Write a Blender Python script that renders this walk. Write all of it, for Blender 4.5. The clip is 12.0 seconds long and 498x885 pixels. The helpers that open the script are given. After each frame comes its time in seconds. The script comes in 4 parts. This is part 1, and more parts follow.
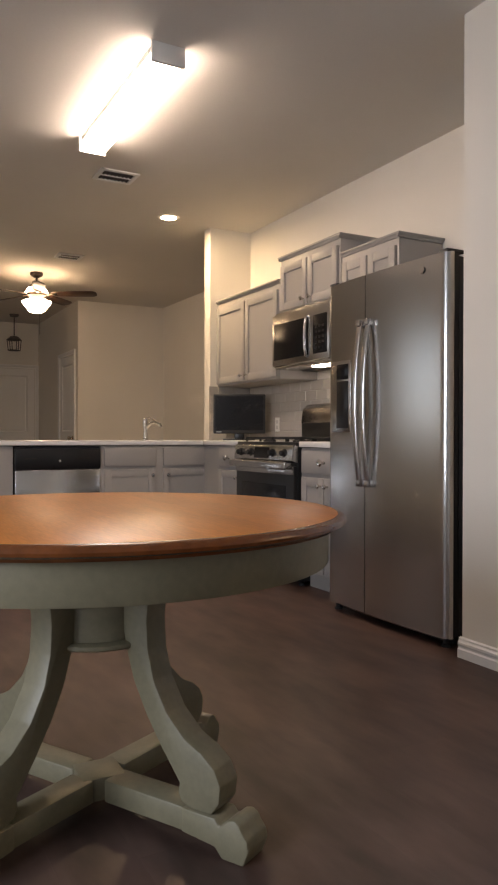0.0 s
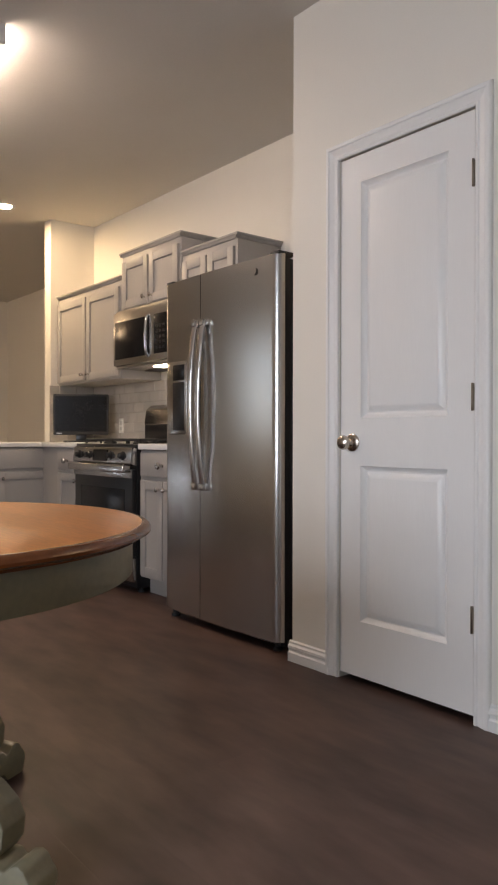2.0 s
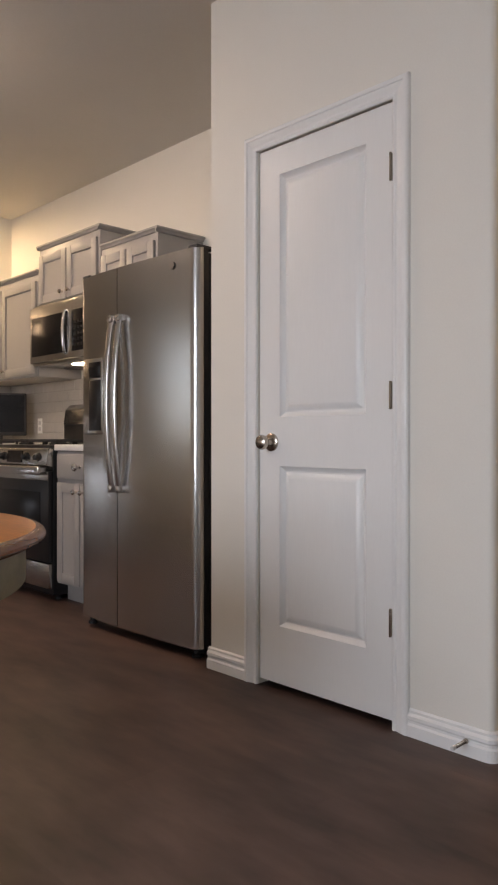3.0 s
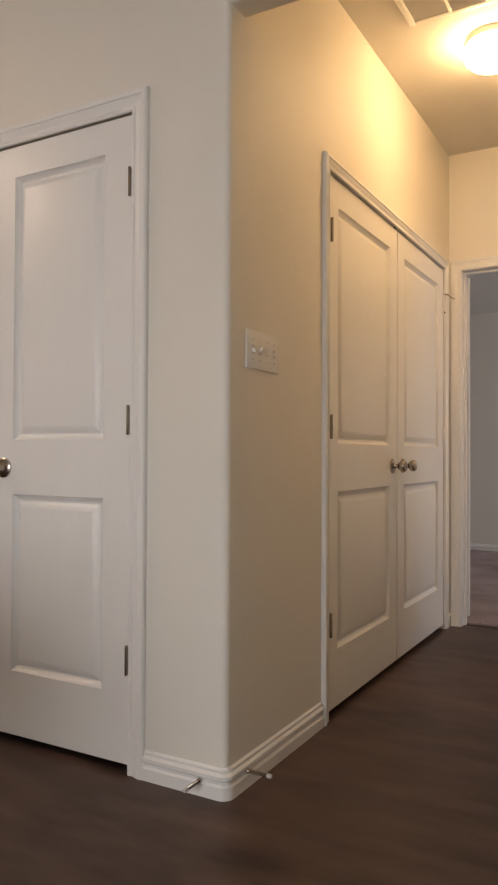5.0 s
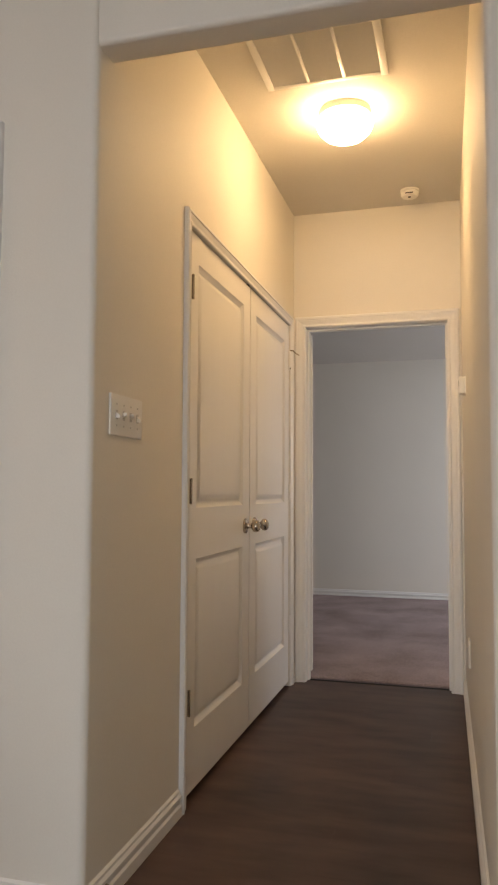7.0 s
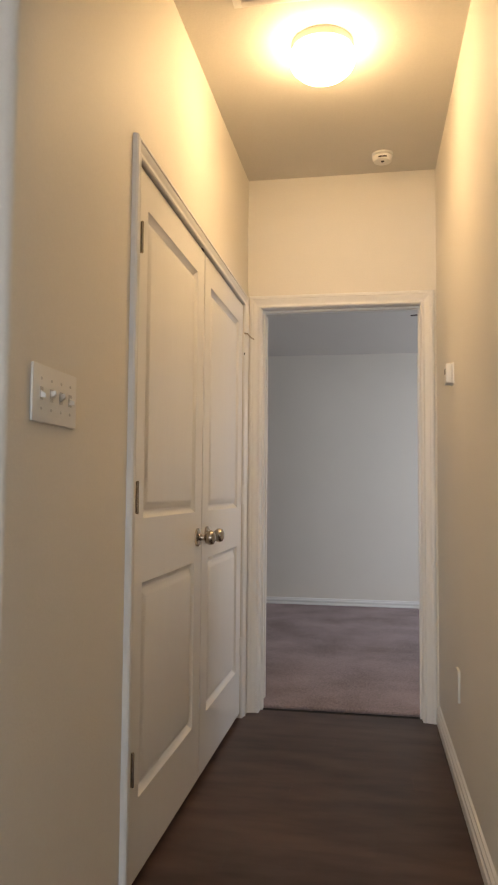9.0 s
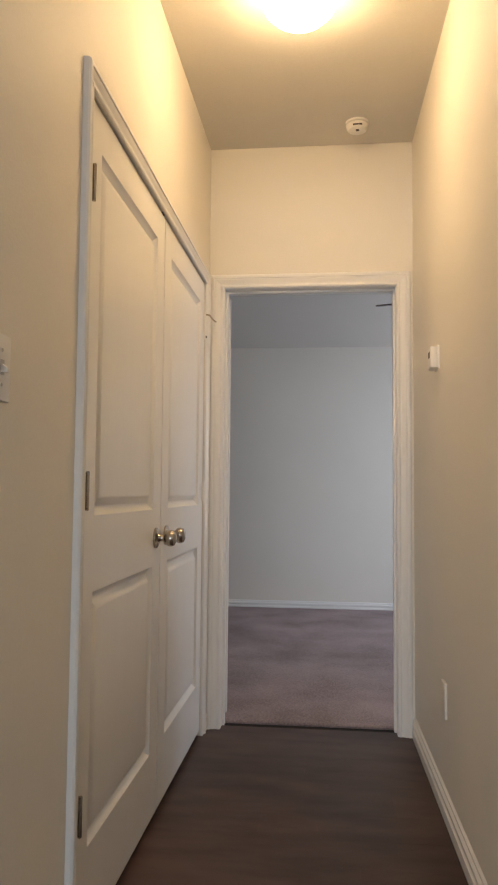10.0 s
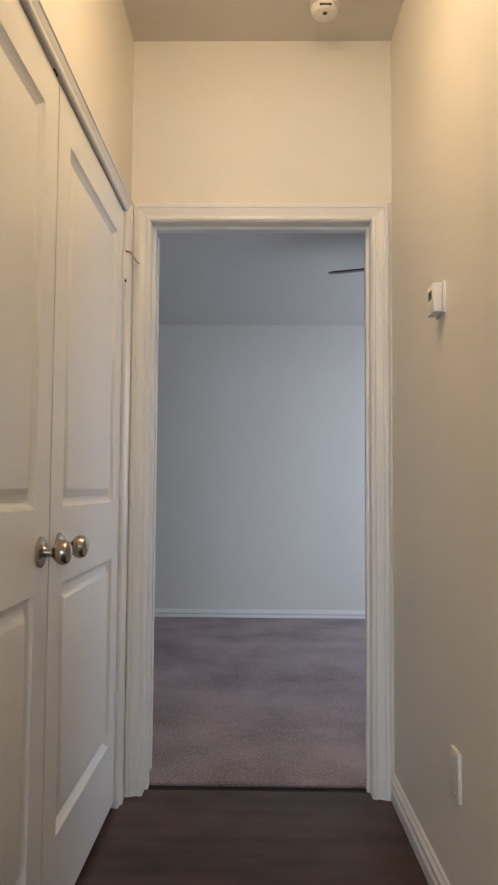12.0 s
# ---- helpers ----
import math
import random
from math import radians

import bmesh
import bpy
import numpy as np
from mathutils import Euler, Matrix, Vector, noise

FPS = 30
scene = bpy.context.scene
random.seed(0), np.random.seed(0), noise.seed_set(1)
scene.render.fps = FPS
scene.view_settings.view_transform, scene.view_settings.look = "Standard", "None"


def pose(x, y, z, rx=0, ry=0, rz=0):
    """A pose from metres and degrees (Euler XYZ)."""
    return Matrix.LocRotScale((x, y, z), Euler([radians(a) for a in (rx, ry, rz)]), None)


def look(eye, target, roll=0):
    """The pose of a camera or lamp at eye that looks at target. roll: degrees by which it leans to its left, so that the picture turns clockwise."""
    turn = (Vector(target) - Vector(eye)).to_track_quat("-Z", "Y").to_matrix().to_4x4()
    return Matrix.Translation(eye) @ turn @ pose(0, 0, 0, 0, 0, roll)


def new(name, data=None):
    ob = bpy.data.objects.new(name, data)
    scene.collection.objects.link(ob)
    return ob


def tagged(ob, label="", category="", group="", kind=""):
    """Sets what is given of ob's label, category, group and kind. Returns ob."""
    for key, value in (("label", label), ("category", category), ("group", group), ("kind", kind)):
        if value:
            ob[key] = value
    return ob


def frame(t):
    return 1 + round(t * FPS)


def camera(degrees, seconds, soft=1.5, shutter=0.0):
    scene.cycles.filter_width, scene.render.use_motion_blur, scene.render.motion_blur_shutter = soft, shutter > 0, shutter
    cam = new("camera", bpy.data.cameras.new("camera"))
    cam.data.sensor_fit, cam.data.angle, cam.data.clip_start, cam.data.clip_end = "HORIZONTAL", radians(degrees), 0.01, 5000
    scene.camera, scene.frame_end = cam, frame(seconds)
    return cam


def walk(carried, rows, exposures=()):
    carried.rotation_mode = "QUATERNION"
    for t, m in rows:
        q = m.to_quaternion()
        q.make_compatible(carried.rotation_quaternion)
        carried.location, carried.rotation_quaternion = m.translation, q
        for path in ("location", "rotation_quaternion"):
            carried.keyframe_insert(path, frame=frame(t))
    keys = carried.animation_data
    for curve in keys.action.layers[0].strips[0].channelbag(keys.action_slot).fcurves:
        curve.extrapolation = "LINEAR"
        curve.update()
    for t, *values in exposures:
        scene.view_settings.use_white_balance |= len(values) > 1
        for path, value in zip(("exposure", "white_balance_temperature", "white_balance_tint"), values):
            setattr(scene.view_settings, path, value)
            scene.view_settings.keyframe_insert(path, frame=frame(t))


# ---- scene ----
cam = camera(37.3, 12.0, soft=2.1)
PATH = [
    (0, (0.111, 0.345, 0.937), (1.058, 2.107, 0.923), 0.1),
    (0.5, (0.155, 0.356, 0.944), (1.197, 2.063, 0.929), 0.0),
    (1, (0.187, 0.35, 0.941), (1.305, 2.008, 0.927), 0.1),
    (1.5, (0.231, 0.354, 0.947), (1.419, 1.963, 0.935), 0.0),
    (2, (0.286, 0.354, 0.949), (1.541, 1.911, 0.936), 0.1),
    (2.5, (0.346, 0.371, 0.943), (1.659, 1.879, 0.932), 0.0),
    (3, (0.399, 0.39, 0.944), (1.79, 1.827, 0.934), 0.0),
    (3.5, (0.463, 0.395, 0.944), (1.952, 1.731, 0.937), 0.1),
    (3.7, (0.49, 0.382, 0.946), (2.022, 1.669, 0.941), 0.0),
    (5.3, (0.631, 0.35, 0.988), (2.405, 1.274, 1.035), 0.2),
    (5.5, (0.653, 0.366, 0.995), (2.444, 1.253, 1.052), 0.1),
    (6, (0.645, 0.423, 1.04), (2.503, 1.159, 1.129), 0.3),
    (6.5, (0.631, 0.475, 1.059), (2.535, 1.076, 1.18), 0.3),
    (7, (0.667, 0.523, 1.088), (2.588, 1.061, 1.219), 0.3),
    (9, (1.17, 0.769, 1.109), (3.136, 1.114, 1.238), 0.5),
    (9.5, (1.322, 0.82, 1.105), (3.301, 1.077, 1.235), 0.4),
    (10, (1.467, 0.87, 1.09), (3.451, 1.084, 1.22), 0.5),
    (10.5, (1.628, 0.907, 1.111), (3.617, 1.084, 1.229), 0.4),
    (11, (1.812, 0.926, 1.104), (3.806, 1.03, 1.222), 0.4),
    (11.5, (2.047, 0.925, 1.098), (4.043, 0.972, 1.22), 0.5),
    (12, (2.251, 0.953, 1.076), (4.247, 0.986, 1.198), 0.4),
]
EXPOSURES = [(0, 0.0, 7250, 20), (1.5, 0.12, 7200, 19), (3.5, 0.04, 7500, 21), (5.5, -0.06, 8600, 21),
             (7, -0.05, 8200, 18), (9.5, 0.02, 7500, 16), (12, -0.02, 6550, 13)]
walk(cam, [(t, look(eye, target, roll)) for t, eye, target, roll in PATH], EXPOSURES)

# ---- world, sun, large lights ----
world = bpy.data.worlds.new("sky")
scene.world = world
world.use_nodes = True
wn = world.node_tree.nodes
sky = wn.new("ShaderNodeTexSky")
sky.sky_type, sky.sun_disc = "NISHITA", False
sky.sun_elevation, sky.sun_rotation = radians(40), radians(120)
world.node_tree.links.new(sky.outputs[0], wn["Background"].inputs[0])
wn["Background"].inputs[1].default_value = 0.1
sun = new("sun", bpy.data.lights.new("sun", "SUN"))
sun.data.energy, sun.data.angle, sun.data.color = 1.0, radians(10), (1, 0.95, 0.88)
sun.matrix_world = look((20, 10, 20), (0, 0, 0))


def area(name, eye, target, w, h, watts, colour):
    la = bpy.data.lights.new(name, "AREA")
    la.shape, la.size, la.size_y, la.energy, la.color = "RECTANGLE", w, h, watts, colour
    ob = new(name, la)
    ob.matrix_world = look(eye, target)
    return ob


DAY = (0.69, 0.835, 1.0)
area("dining_daylight", (-2.05, 1.3, 1.35), (0, 1.3, 0.45), 1.6, 1.5, 105, DAY)
area("living_daylight", (-2.05, 7.0, 1.6), (0, 7.0, 1.5), 1.3, 1.1, 6, (0.72, 0.86, 1.0))
area("bedroom_daylight", (7.2, -1.75, 1.45), (7.4, 0, 0.6), 1.6, 1.4, 56, (0.63, 0.78, 1.0))


# ---- materials ----
def mat(name, base, rough=0.5, metal=0.0, vary=0.08, scale=6.0, fine=120.0, bump=0.05, stretch=(1, 1, 1), island=0.0, emit=0.0, glow=None, coat=0.0, spec=0.5, lo=0.6, hi=1.4, world_space=False):
    m = bpy.data.materials.new(name)
    m.use_nodes = True
    nt = m.node_tree
    b = nt.nodes["Principled BSDF"]
    b.inputs["Roughness"].default_value, b.inputs["Metallic"].default_value = rough, metal
    b.inputs["Coat Weight"].default_value, b.inputs["Specular IOR Level"].default_value = coat, spec
    tc = nt.nodes.new("ShaderNodeTexCoord")
    mp = nt.nodes.new("ShaderNodeMapping")
    mp.inputs["Scale"].default_value = stretch
    nt.links.new(nt.nodes.new("ShaderNodeNewGeometry").outputs["Position"] if world_space else tc.outputs["Object"], mp.inputs["Vector"])
    n1 = nt.nodes.new("ShaderNodeTexNoise")
    n1.inputs["Scale"].default_value, n1.inputs["Detail"].default_value = scale, 5
    n2 = nt.nodes.new("ShaderNodeTexNoise")
    n2.inputs["Scale"].default_value, n2.inputs["Detail"].default_value = fine, 3
    nt.links.new(mp.outputs[0], n1.inputs["Vector"])
    nt.links.new(mp.outputs[0], n2.inputs["Vector"])
    ad = nt.nodes.new("ShaderNodeMath")
    ad.operation = "ADD"
    nt.links.new(n1.outputs["Fac"], ad.inputs[0])
    nt.links.new(n2.outputs["Fac"], ad.inputs[1])
    fac = ad.outputs[0]
    if island:
        oi = nt.nodes.new("ShaderNodeObjectInfo")
        mu = nt.nodes.new("ShaderNodeMath")
        mu.operation = "MULTIPLY_ADD"
        nt.links.new(oi.outputs["Random"], mu.inputs[0])
        mu.inputs[1].default_value = island
        nt.links.new(fac, mu.inputs[2])
        fac = mu.outputs[0]
    mr = nt.nodes.new("ShaderNodeMapRange")
    mr.inputs["From Min"].default_value, mr.inputs["From Max"].default_value = lo, hi + island
    nt.links.new(fac, mr.inputs["Value"])
    mx = nt.nodes.new("ShaderNodeMix")
    mx.data_type = "RGBA"
    mx.inputs["A"].default_value = (*[c * (1 - vary) for c in base], 1)
    mx.inputs["B"].default_value = (*[min(1, c * (1 + vary)) for c in base], 1)
    nt.links.new(mr.outputs[0], mx.inputs["Factor"])
    nt.links.new(mx.outputs["Result"], b.inputs["Base Color"])
    if bump:
        bp = nt.nodes.new("ShaderNodeBump")
        bp.inputs["Strength"].default_value, bp.inputs["Distance"].default_value = bump, 0.002
        nt.links.new(n2.outputs["Fac"], bp.inputs["Height"])
        nt.links.new(bp.outputs[0], b.inputs["Normal"])
    if emit:
        b.inputs["Emission Color"].default_value = (*(glow or base), 1)
        b.inputs["Emission Strength"].default_value = emit
    return m


M_WALL = mat("wall_paint", (0.79, 0.75, 0.675), 0.6, vary=0.025, scale=2.0, fine=160, bump=0.22)
M_CEIL = mat("ceiling_paint", (0.68, 0.65, 0.60), 0.8, vary=0.03, scale=2.5, fine=110, bump=0.3)
M_TRIM = mat("trim_paint", (0.81, 0.80, 0.775), 0.38, vary=0.02, fine=60, bump=0.03)
M_DOOR = mat("door_paint", (0.82, 0.81, 0.785), 0.36, vary=0.02, scale=3, fine=70, bump=0.07, stretch=(3, 3, 0.25))
M_FLOOR = mat("dark_vinyl_plank", (0.078, 0.047, 0.038), 0.42, vary=0.52, scale=1.1, fine=3.5, bump=0.03, stretch=(3.2, 1.0, 4), island=0.10, spec=0.25, lo=0.74, hi=1.26, world_space=True)
M_GAP = mat("plank_joint", (0.02, 0.015, 0.013), 0.7)
M_CARPET = mat("bedroom_carpet", (0.32, 0.25, 0.25), 0.95, vary=0.34, scale=2.4, fine=120, bump=0.8, lo=0.72, hi=1.28, spec=0.1)
M_CAB = mat("grey_cabinet_paint", (0.36, 0.342, 0.322), 0.45, vary=0.03, fine=80, bump=0.04)
M_STEEL = mat("brushed_steel", (0.60, 0.595, 0.585), 0.24, 1.0, vary=0.05, scale=3, fine=90, bump=0.05, stretch=(4, 4, 0.15))
M_STEELH = mat("bright_steel", (0.62, 0.60, 0.58), 0.22, 1.0, vary=0.04, bump=0.0)
M_NICKEL = mat("satin_nickel", (0.46, 0.40, 0.34), 0.27, 1.0, vary=0.06, bump=0.0)
M_BLACK = mat("black_enamel", (0.012, 0.012, 0.013), 0.3, vary=0.1, bump=0.02)
M_BLACKM = mat("matte_black", (0.02, 0.02, 0.021), 0.6, vary=0.1, bump=0.1)
M_GLASSB = mat("black_glass", (0.008, 0.008, 0.009), 0.22, vary=0.05, bump=0.0, spec=0.3)
M_COUNTER = mat("white_quartz", (0.78, 0.77, 0.75), 0.22, vary=0.05, scale=12, fine=90, bump=0.0)
M_TILE = mat("glazed_white_tile", (0.50, 0.46, 0.41), 0.10, vary=0.04, scale=4, fine=20, bump=0.05, island=0.4)
M_GROUT = mat("grout", (0.40, 0.37, 0.33), 0.85, vary=0.06, fine=200, bump=0.3)
M_TOP = mat("cherry_tabletop", (0.55, 0.19, 0.036), 0.36, vary=0.22, scale=2.2, fine=30, bump=0.04, stretch=(7, 0.8, 7), spec=0.4)
M_EDGE = mat("table_edge_stain", (0.15, 0.045, 0.012), 0.26, vary=0.3, scale=9, fine=40, bump=0.05, spec=0.4)
M_SAGE = mat("sage_paint", (0.18, 0.16, 0.102), 0.45, vary=0.14, scale=7, fine=60, bump=0.08)
M_PLASTIC = mat("ivory_plastic", (0.83, 0.81, 0.76), 0.35, vary=0.02, bump=0.0)
M_BROWN = mat("fan_walnut", (0.05, 0.025, 0.015), 0.4, vary=0.25, scale=5, fine=40, bump=0.05, stretch=(1, 8, 8))
M_DARKMETAL = mat("bronze", (0.06, 0.045, 0.035), 0.4, 0.8, vary=0.1, bump=0.0)
M_VENTDARK = mat("vent_dark", (0.10, 0.09, 0.08), 0.8, vary=0.1, bump=0.0)
M_RUBBER = mat("white_rubber", (0.6, 0.58, 0.55), 0.7, vary=0.05, bump=0.0)
M_GROUND = mat("outside_ground", (0.12, 0.13, 0.08), 0.9, vary=0.3, scale=1.0, fine=20, bump=0.2)
M_TUBE = mat("fluorescent_diffuser", (0.9, 0.9, 0.9), 0.4, vary=0.0, bump=0.0, emit=35.0, glow=(1.0, 0.87, 0.75))
M_CAN = mat("recessed_bulb", (0.9, 0.9, 0.9), 0.4, vary=0.0, bump=0.0, emit=740.0, glow=(1.0, 0.78, 0.47))
M_DOME = mat("hall_dome_glass", (0.9, 0.9, 0.9), 0.3, vary=0.0, bump=0.0, emit=48.0, glow=(1.0, 0.738, 0.425))
M_FANGLASS = mat("fan_glass_lit", (0.9, 0.9, 0.9), 0.3, vary=0.0, bump=0.0, emit=28.0, glow=(1.0, 0.74, 0.46))
M_HOOD = mat("cooktop_lamp", (0.9, 0.9, 0.9), 0.3, vary=0.0, bump=0.0, emit=40.0, glow=(1.0, 0.85, 0.65))

M_PANE = bpy.data.materials.new("window_glass")
M_PANE.use_nodes = True
_p = M_PANE.node_tree.nodes["Principled BSDF"]
_p.inputs["Transmission Weight"].default_value, _p.inputs["Roughness"].default_value = 1.0, 0.0


# ---- shape helpers ----
def mesh_of(bm, name, material, smooth=False):
    bmesh.ops.recalc_face_normals(bm, faces=bm.faces)
    me = bpy.data.meshes.new(name)
    bm.to_mesh(me)
    bm.free()
    me.materials.append(material)
    if smooth:
        me.shade_smooth()
        me.set_sharp_from_angle(angle=radians(35))
    return me


def thing(name, label, category, kind="", group="", at=(0, 0, 0)):
    ob = new(name)
    ob.location = at
    ob.empty_display_size = 0.1
    return tagged(ob, label, category, group, kind)


def part(name, bm, material, parent, label="", smooth=True):
    ob = new(name, mesh_of(bm, name, material, smooth))
    ob.parent = parent
    if label:
        ob["label"] = label
    return ob


def solid(name, bm, material, label, category, kind="structure", smooth=True, group=""):
    return tagged(new(name, mesh_of(bm, name, material, smooth)), label, category, group, kind)


def box(x0, x1, y0, y1, z0, z1, bevel=0.0, bm=None, seg=2):
    own = bmesh.new()
    bmesh.ops.create_cube(own, size=1)
    for v in own.verts:
        v.co = Vector(((x0 + x1) / 2 + v.co.x * (x1 - x0), (y0 + y1) / 2 + v.co.y * (y1 - y0), (z0 + z1) / 2 + v.co.z * (z1 - z0)))
    if bevel:
        bmesh.ops.bevel(own, geom=own.edges[:], offset=bevel, segments=seg, affect="EDGES", profile=0.5)
    return merge(bm, own)


def merge(bm, own):
    if bm is None:
        return own
    me = bpy.data.meshes.new("tmp")
    own.to_mesh(me)
    own.free()
    bm.from_mesh(me)
    bpy.data.meshes.remove(me)
    return bm


def prism(poly, lo, hi, axis="z", bm=None, bevel=0.0):
    """A polygon extruded along an axis: z (x, y), y (x, z) or x (y, z)."""
    own = bmesh.new()

    def at(p, h):
        return {"z": (p[0], p[1], h), "y": (p[0], h, p[1]), "x": (h, p[0], p[1])}[axis]
    a = [own.verts.new(at(p, lo)) for p in poly]
    b = [own.verts.new(at(p, hi)) for p in poly]
    own.faces.new(a)
    own.faces.new(b[::-1])
    for i in range(len(poly)):
        j = (i + 1) % len(poly)
        own.faces.new((a[i], b[i], b[j], a[j]))
    if bevel:
        bmesh.ops.recalc_face_normals(own, faces=own.faces)
        bmesh.ops.bevel(own, geom=own.edges[:], offset=bevel, segments=2, affect="EDGES", profile=0.5, clamp_overlap=True)
    return merge(bm, own)


def turned(profile, m=Matrix(), n=32, bm=None):
    """A profile of (radius, height) turned round the z axis of m."""
    own = bmesh.new()
    rings = []
    for r, z in profile:
        if r < 1e-5:
            rings.append([own.verts.new(m @ Vector((0, 0, z)))])
        else:
            rings.append([own.verts.new(m @ Vector((r * math.cos(2 * math.pi * k / n), r * math.sin(2 * math.pi * k / n), z))) for k in range(n)])
    for a, b in zip(rings, rings[1:]):
        for k in range(n):
            l = (k + 1) % n
            q = [a[k % len(a)], a[l % len(a)], b[l % len(b)], b[k % len(b)]]
            q = list(dict.fromkeys(q))
            if len(q) > 2:
                own.faces.new(q)
    for r in (rings[0], rings[-1]):
        if len(r) > 2:
            own.faces.new(r)
    return merge(bm, own)


def tube(points, radius, n=10, bm=None, flat=1.0, wide=None):
    """A round bar along points; flat squashes it across wide."""
    own = bmesh.new()
    pts = [Vector(p) for p in points]
    rings = []
    side = Vector(wide) if wide else None
    for i, p in enumerate(pts):
        d = (pts[min(i + 1, len(pts) - 1)] - pts[max(i - 1, 0)]).normalized()
        u = (side - d * side.dot(d)).normalized() if side else d.orthogonal().normalized() if i == 0 else (u - d * u.dot(d)).normalized()
        v = d.cross(u)
        rings.append([own.verts.new(p + u * radius * math.cos(2 * math.pi * k / n) + v * radius * flat * math.sin(2 * math.pi * k / n)) for k in range(n)])
    for a, b in zip(rings, rings[1:]):
        for k in range(n):
            l = (k + 1) % n
            own.faces.new((a[k], a[l], b[l], b[k]))
    own.faces.new(rings[0])
    own.faces.new(rings[-1])
    return merge(bm, own)


def moulding(profile, p0, p1, out, up, m0=0.0, m1=0.0, bm=None):
    """A trim profile of (out, across) run from p0 to p1; m0 and m1 lean the ends by the width for mitres."""
    own = bmesh.new()
    p0, p1, out, up = Vector(p0), Vector(p1), Vector(out), Vector(up)
    d = (p1 - p0).normalized()
    a = [own.verts.new(p0 + out * o + up * w + d * (m0 * w)) for o, w in profile]
    b = [own.verts.new(p1 + out * o + up * w + d * (m1 * w)) for o, w in profile]
    own.faces.new(a)
    own.faces.new(b[::-1])
    for i in range(len(profile)):
        j = (i + 1) % len(profile)
        own.faces.new((a[i], b[i], b[j], a[j]))
    return merge(bm, own)


CASING = [(0, 0), (0.007, 0), (0.010, 0.003), (0.011, 0.007), (0.010, 0.012), (0.0075, 0.015), (0.0085, 0.022), (0.0125, 0.032), (0.015, 0.040), (0.0145, 0.043), (0.018, 0.046), (0.0185, 0.053), (0.017, 0.059), (0.012, 0.063), (0, 0.064)]
BASE = [(0, 0), (0.015, 0), (0.015, 0.036), (0.009, 0.042), (0.009, 0.050), (0.014, 0.056), (0.014, 0.066), (0.007, 0.074), (0.007, 0.082), (0, 0.088)]


def panelled(w, h, panels, depth=0.035):
    """A moulded door leaf, x 0..w, z 0..h, face at y = 0 towards -y, with sunk and raised panels (x0, x1, z0, z1)."""
    bm = bmesh.new()
    xs = sorted({0, w, *[p[0] for p in panels], *[p[1] for p in panels]})
    zs = sorted({0, h, *[p[2] for p in panels], *[p[3] for p in panels]})
    for side, s in ((0, 1), (depth, -1)):
        for x0, x1 in zip(xs, xs[1:]):
            for z0, z1 in zip(zs, zs[1:]):
                if any(p[0] <= x0 and x1 <= p[1] and p[2] <= z0 and z1 <= p[3] for p in panels):
                    continue
                bm.faces.new([bm.verts.new(c) for c in ((x0, side, z0), (x1, side, z0), (x1, side, z1), (x0, side, z1))])
        for p in panels:
            prev = None
            for inset, d in ((0, 0), (0.002, 0.004), (0.013, 0.0125), (0.017, 0.0155), (0.022, 0.0155), (0.026, 0.0125), (0.044, 0.0025), (0.048, 0.002)):
                ring = [bm.verts.new((x, side + s * d, z)) for x, z in ((p[0] + inset, p[2] + inset), (p[1] - inset, p[2] + inset), (p[1] - inset, p[3] - inset), (p[0] + inset, p[3] - inset))]
                if prev:
                    for i in range(4):
                        bm.faces.new((prev[i], prev[(i + 1) % 4], ring[(i + 1) % 4], ring[i]))
                prev = ring
            bm.faces.new(prev)
    for a, b in (((0, 0), (w, 0)), ((w, 0), (w, h)), ((w, h), (0, h)), ((0, h), (0, 0))):
        bm.faces.new([bm.verts.new(c) for c in ((a[0], 0, a[1]), (b[0], 0, b[1]), (b[0], depth, b[1]), (a[0], depth, a[1]))])
    bmesh.ops.remove_doubles(bm, verts=bm.verts, dist=1e-5)
    return bm


KNOB = [(0, 0), (0.034, 0), (0.034, 0.006), (0.028, 0.010), (0.014, 0.012), (0.011, 0.020), (0.011, 0.030), (0.018, 0.035), (0.026, 0.044), (0.028, 0.054), (0.024, 0.064), (0.014, 0.070), (0, 0.072)]
TO_FRONT = Matrix.Rotation(radians(90), 4, "X")


def door_leaf(name, m, w, h, knobs, hinges, label, hinge_mat=None):
    """A two-panel door; m places its lower left corner, face towards its own -y."""
    d = thing(name, label, "door", "structure")
    d.matrix_world = m
    part("leaf", panelled(w, h, [(0.105, w - 0.105, 0.215, 0.815), (0.105, w - 0.105, 1.0, h - 0.105)]), M_DOOR, d)
    for x in knobs:
        part("knob", turned(KNOB, Matrix.Translation((x, 0, 0.905)) @ TO_FRONT, 28), M_NICKEL, d, "round satin nickel door knob")
    for x in hinges:
        for z in (0.32, 1.06, 1.80):
            hb = turned([(0, -0.046), (0.004, -0.046), (0.0046, -0.043), (0.0046, 0.043), (0.004, 0.046), (0, 0.046)], Matrix.Translation((x, -0.009, z)), 10)
            box(x - 0.006, x + 0.004, -0.007, 0.0, z - 0.044, z + 0.044, bm=hb)
            part("hinge", hb, hinge_mat or M_NICKEL, d, "white painted butt hinge" if hinge_mat else "grey metal butt hinge")
    return d


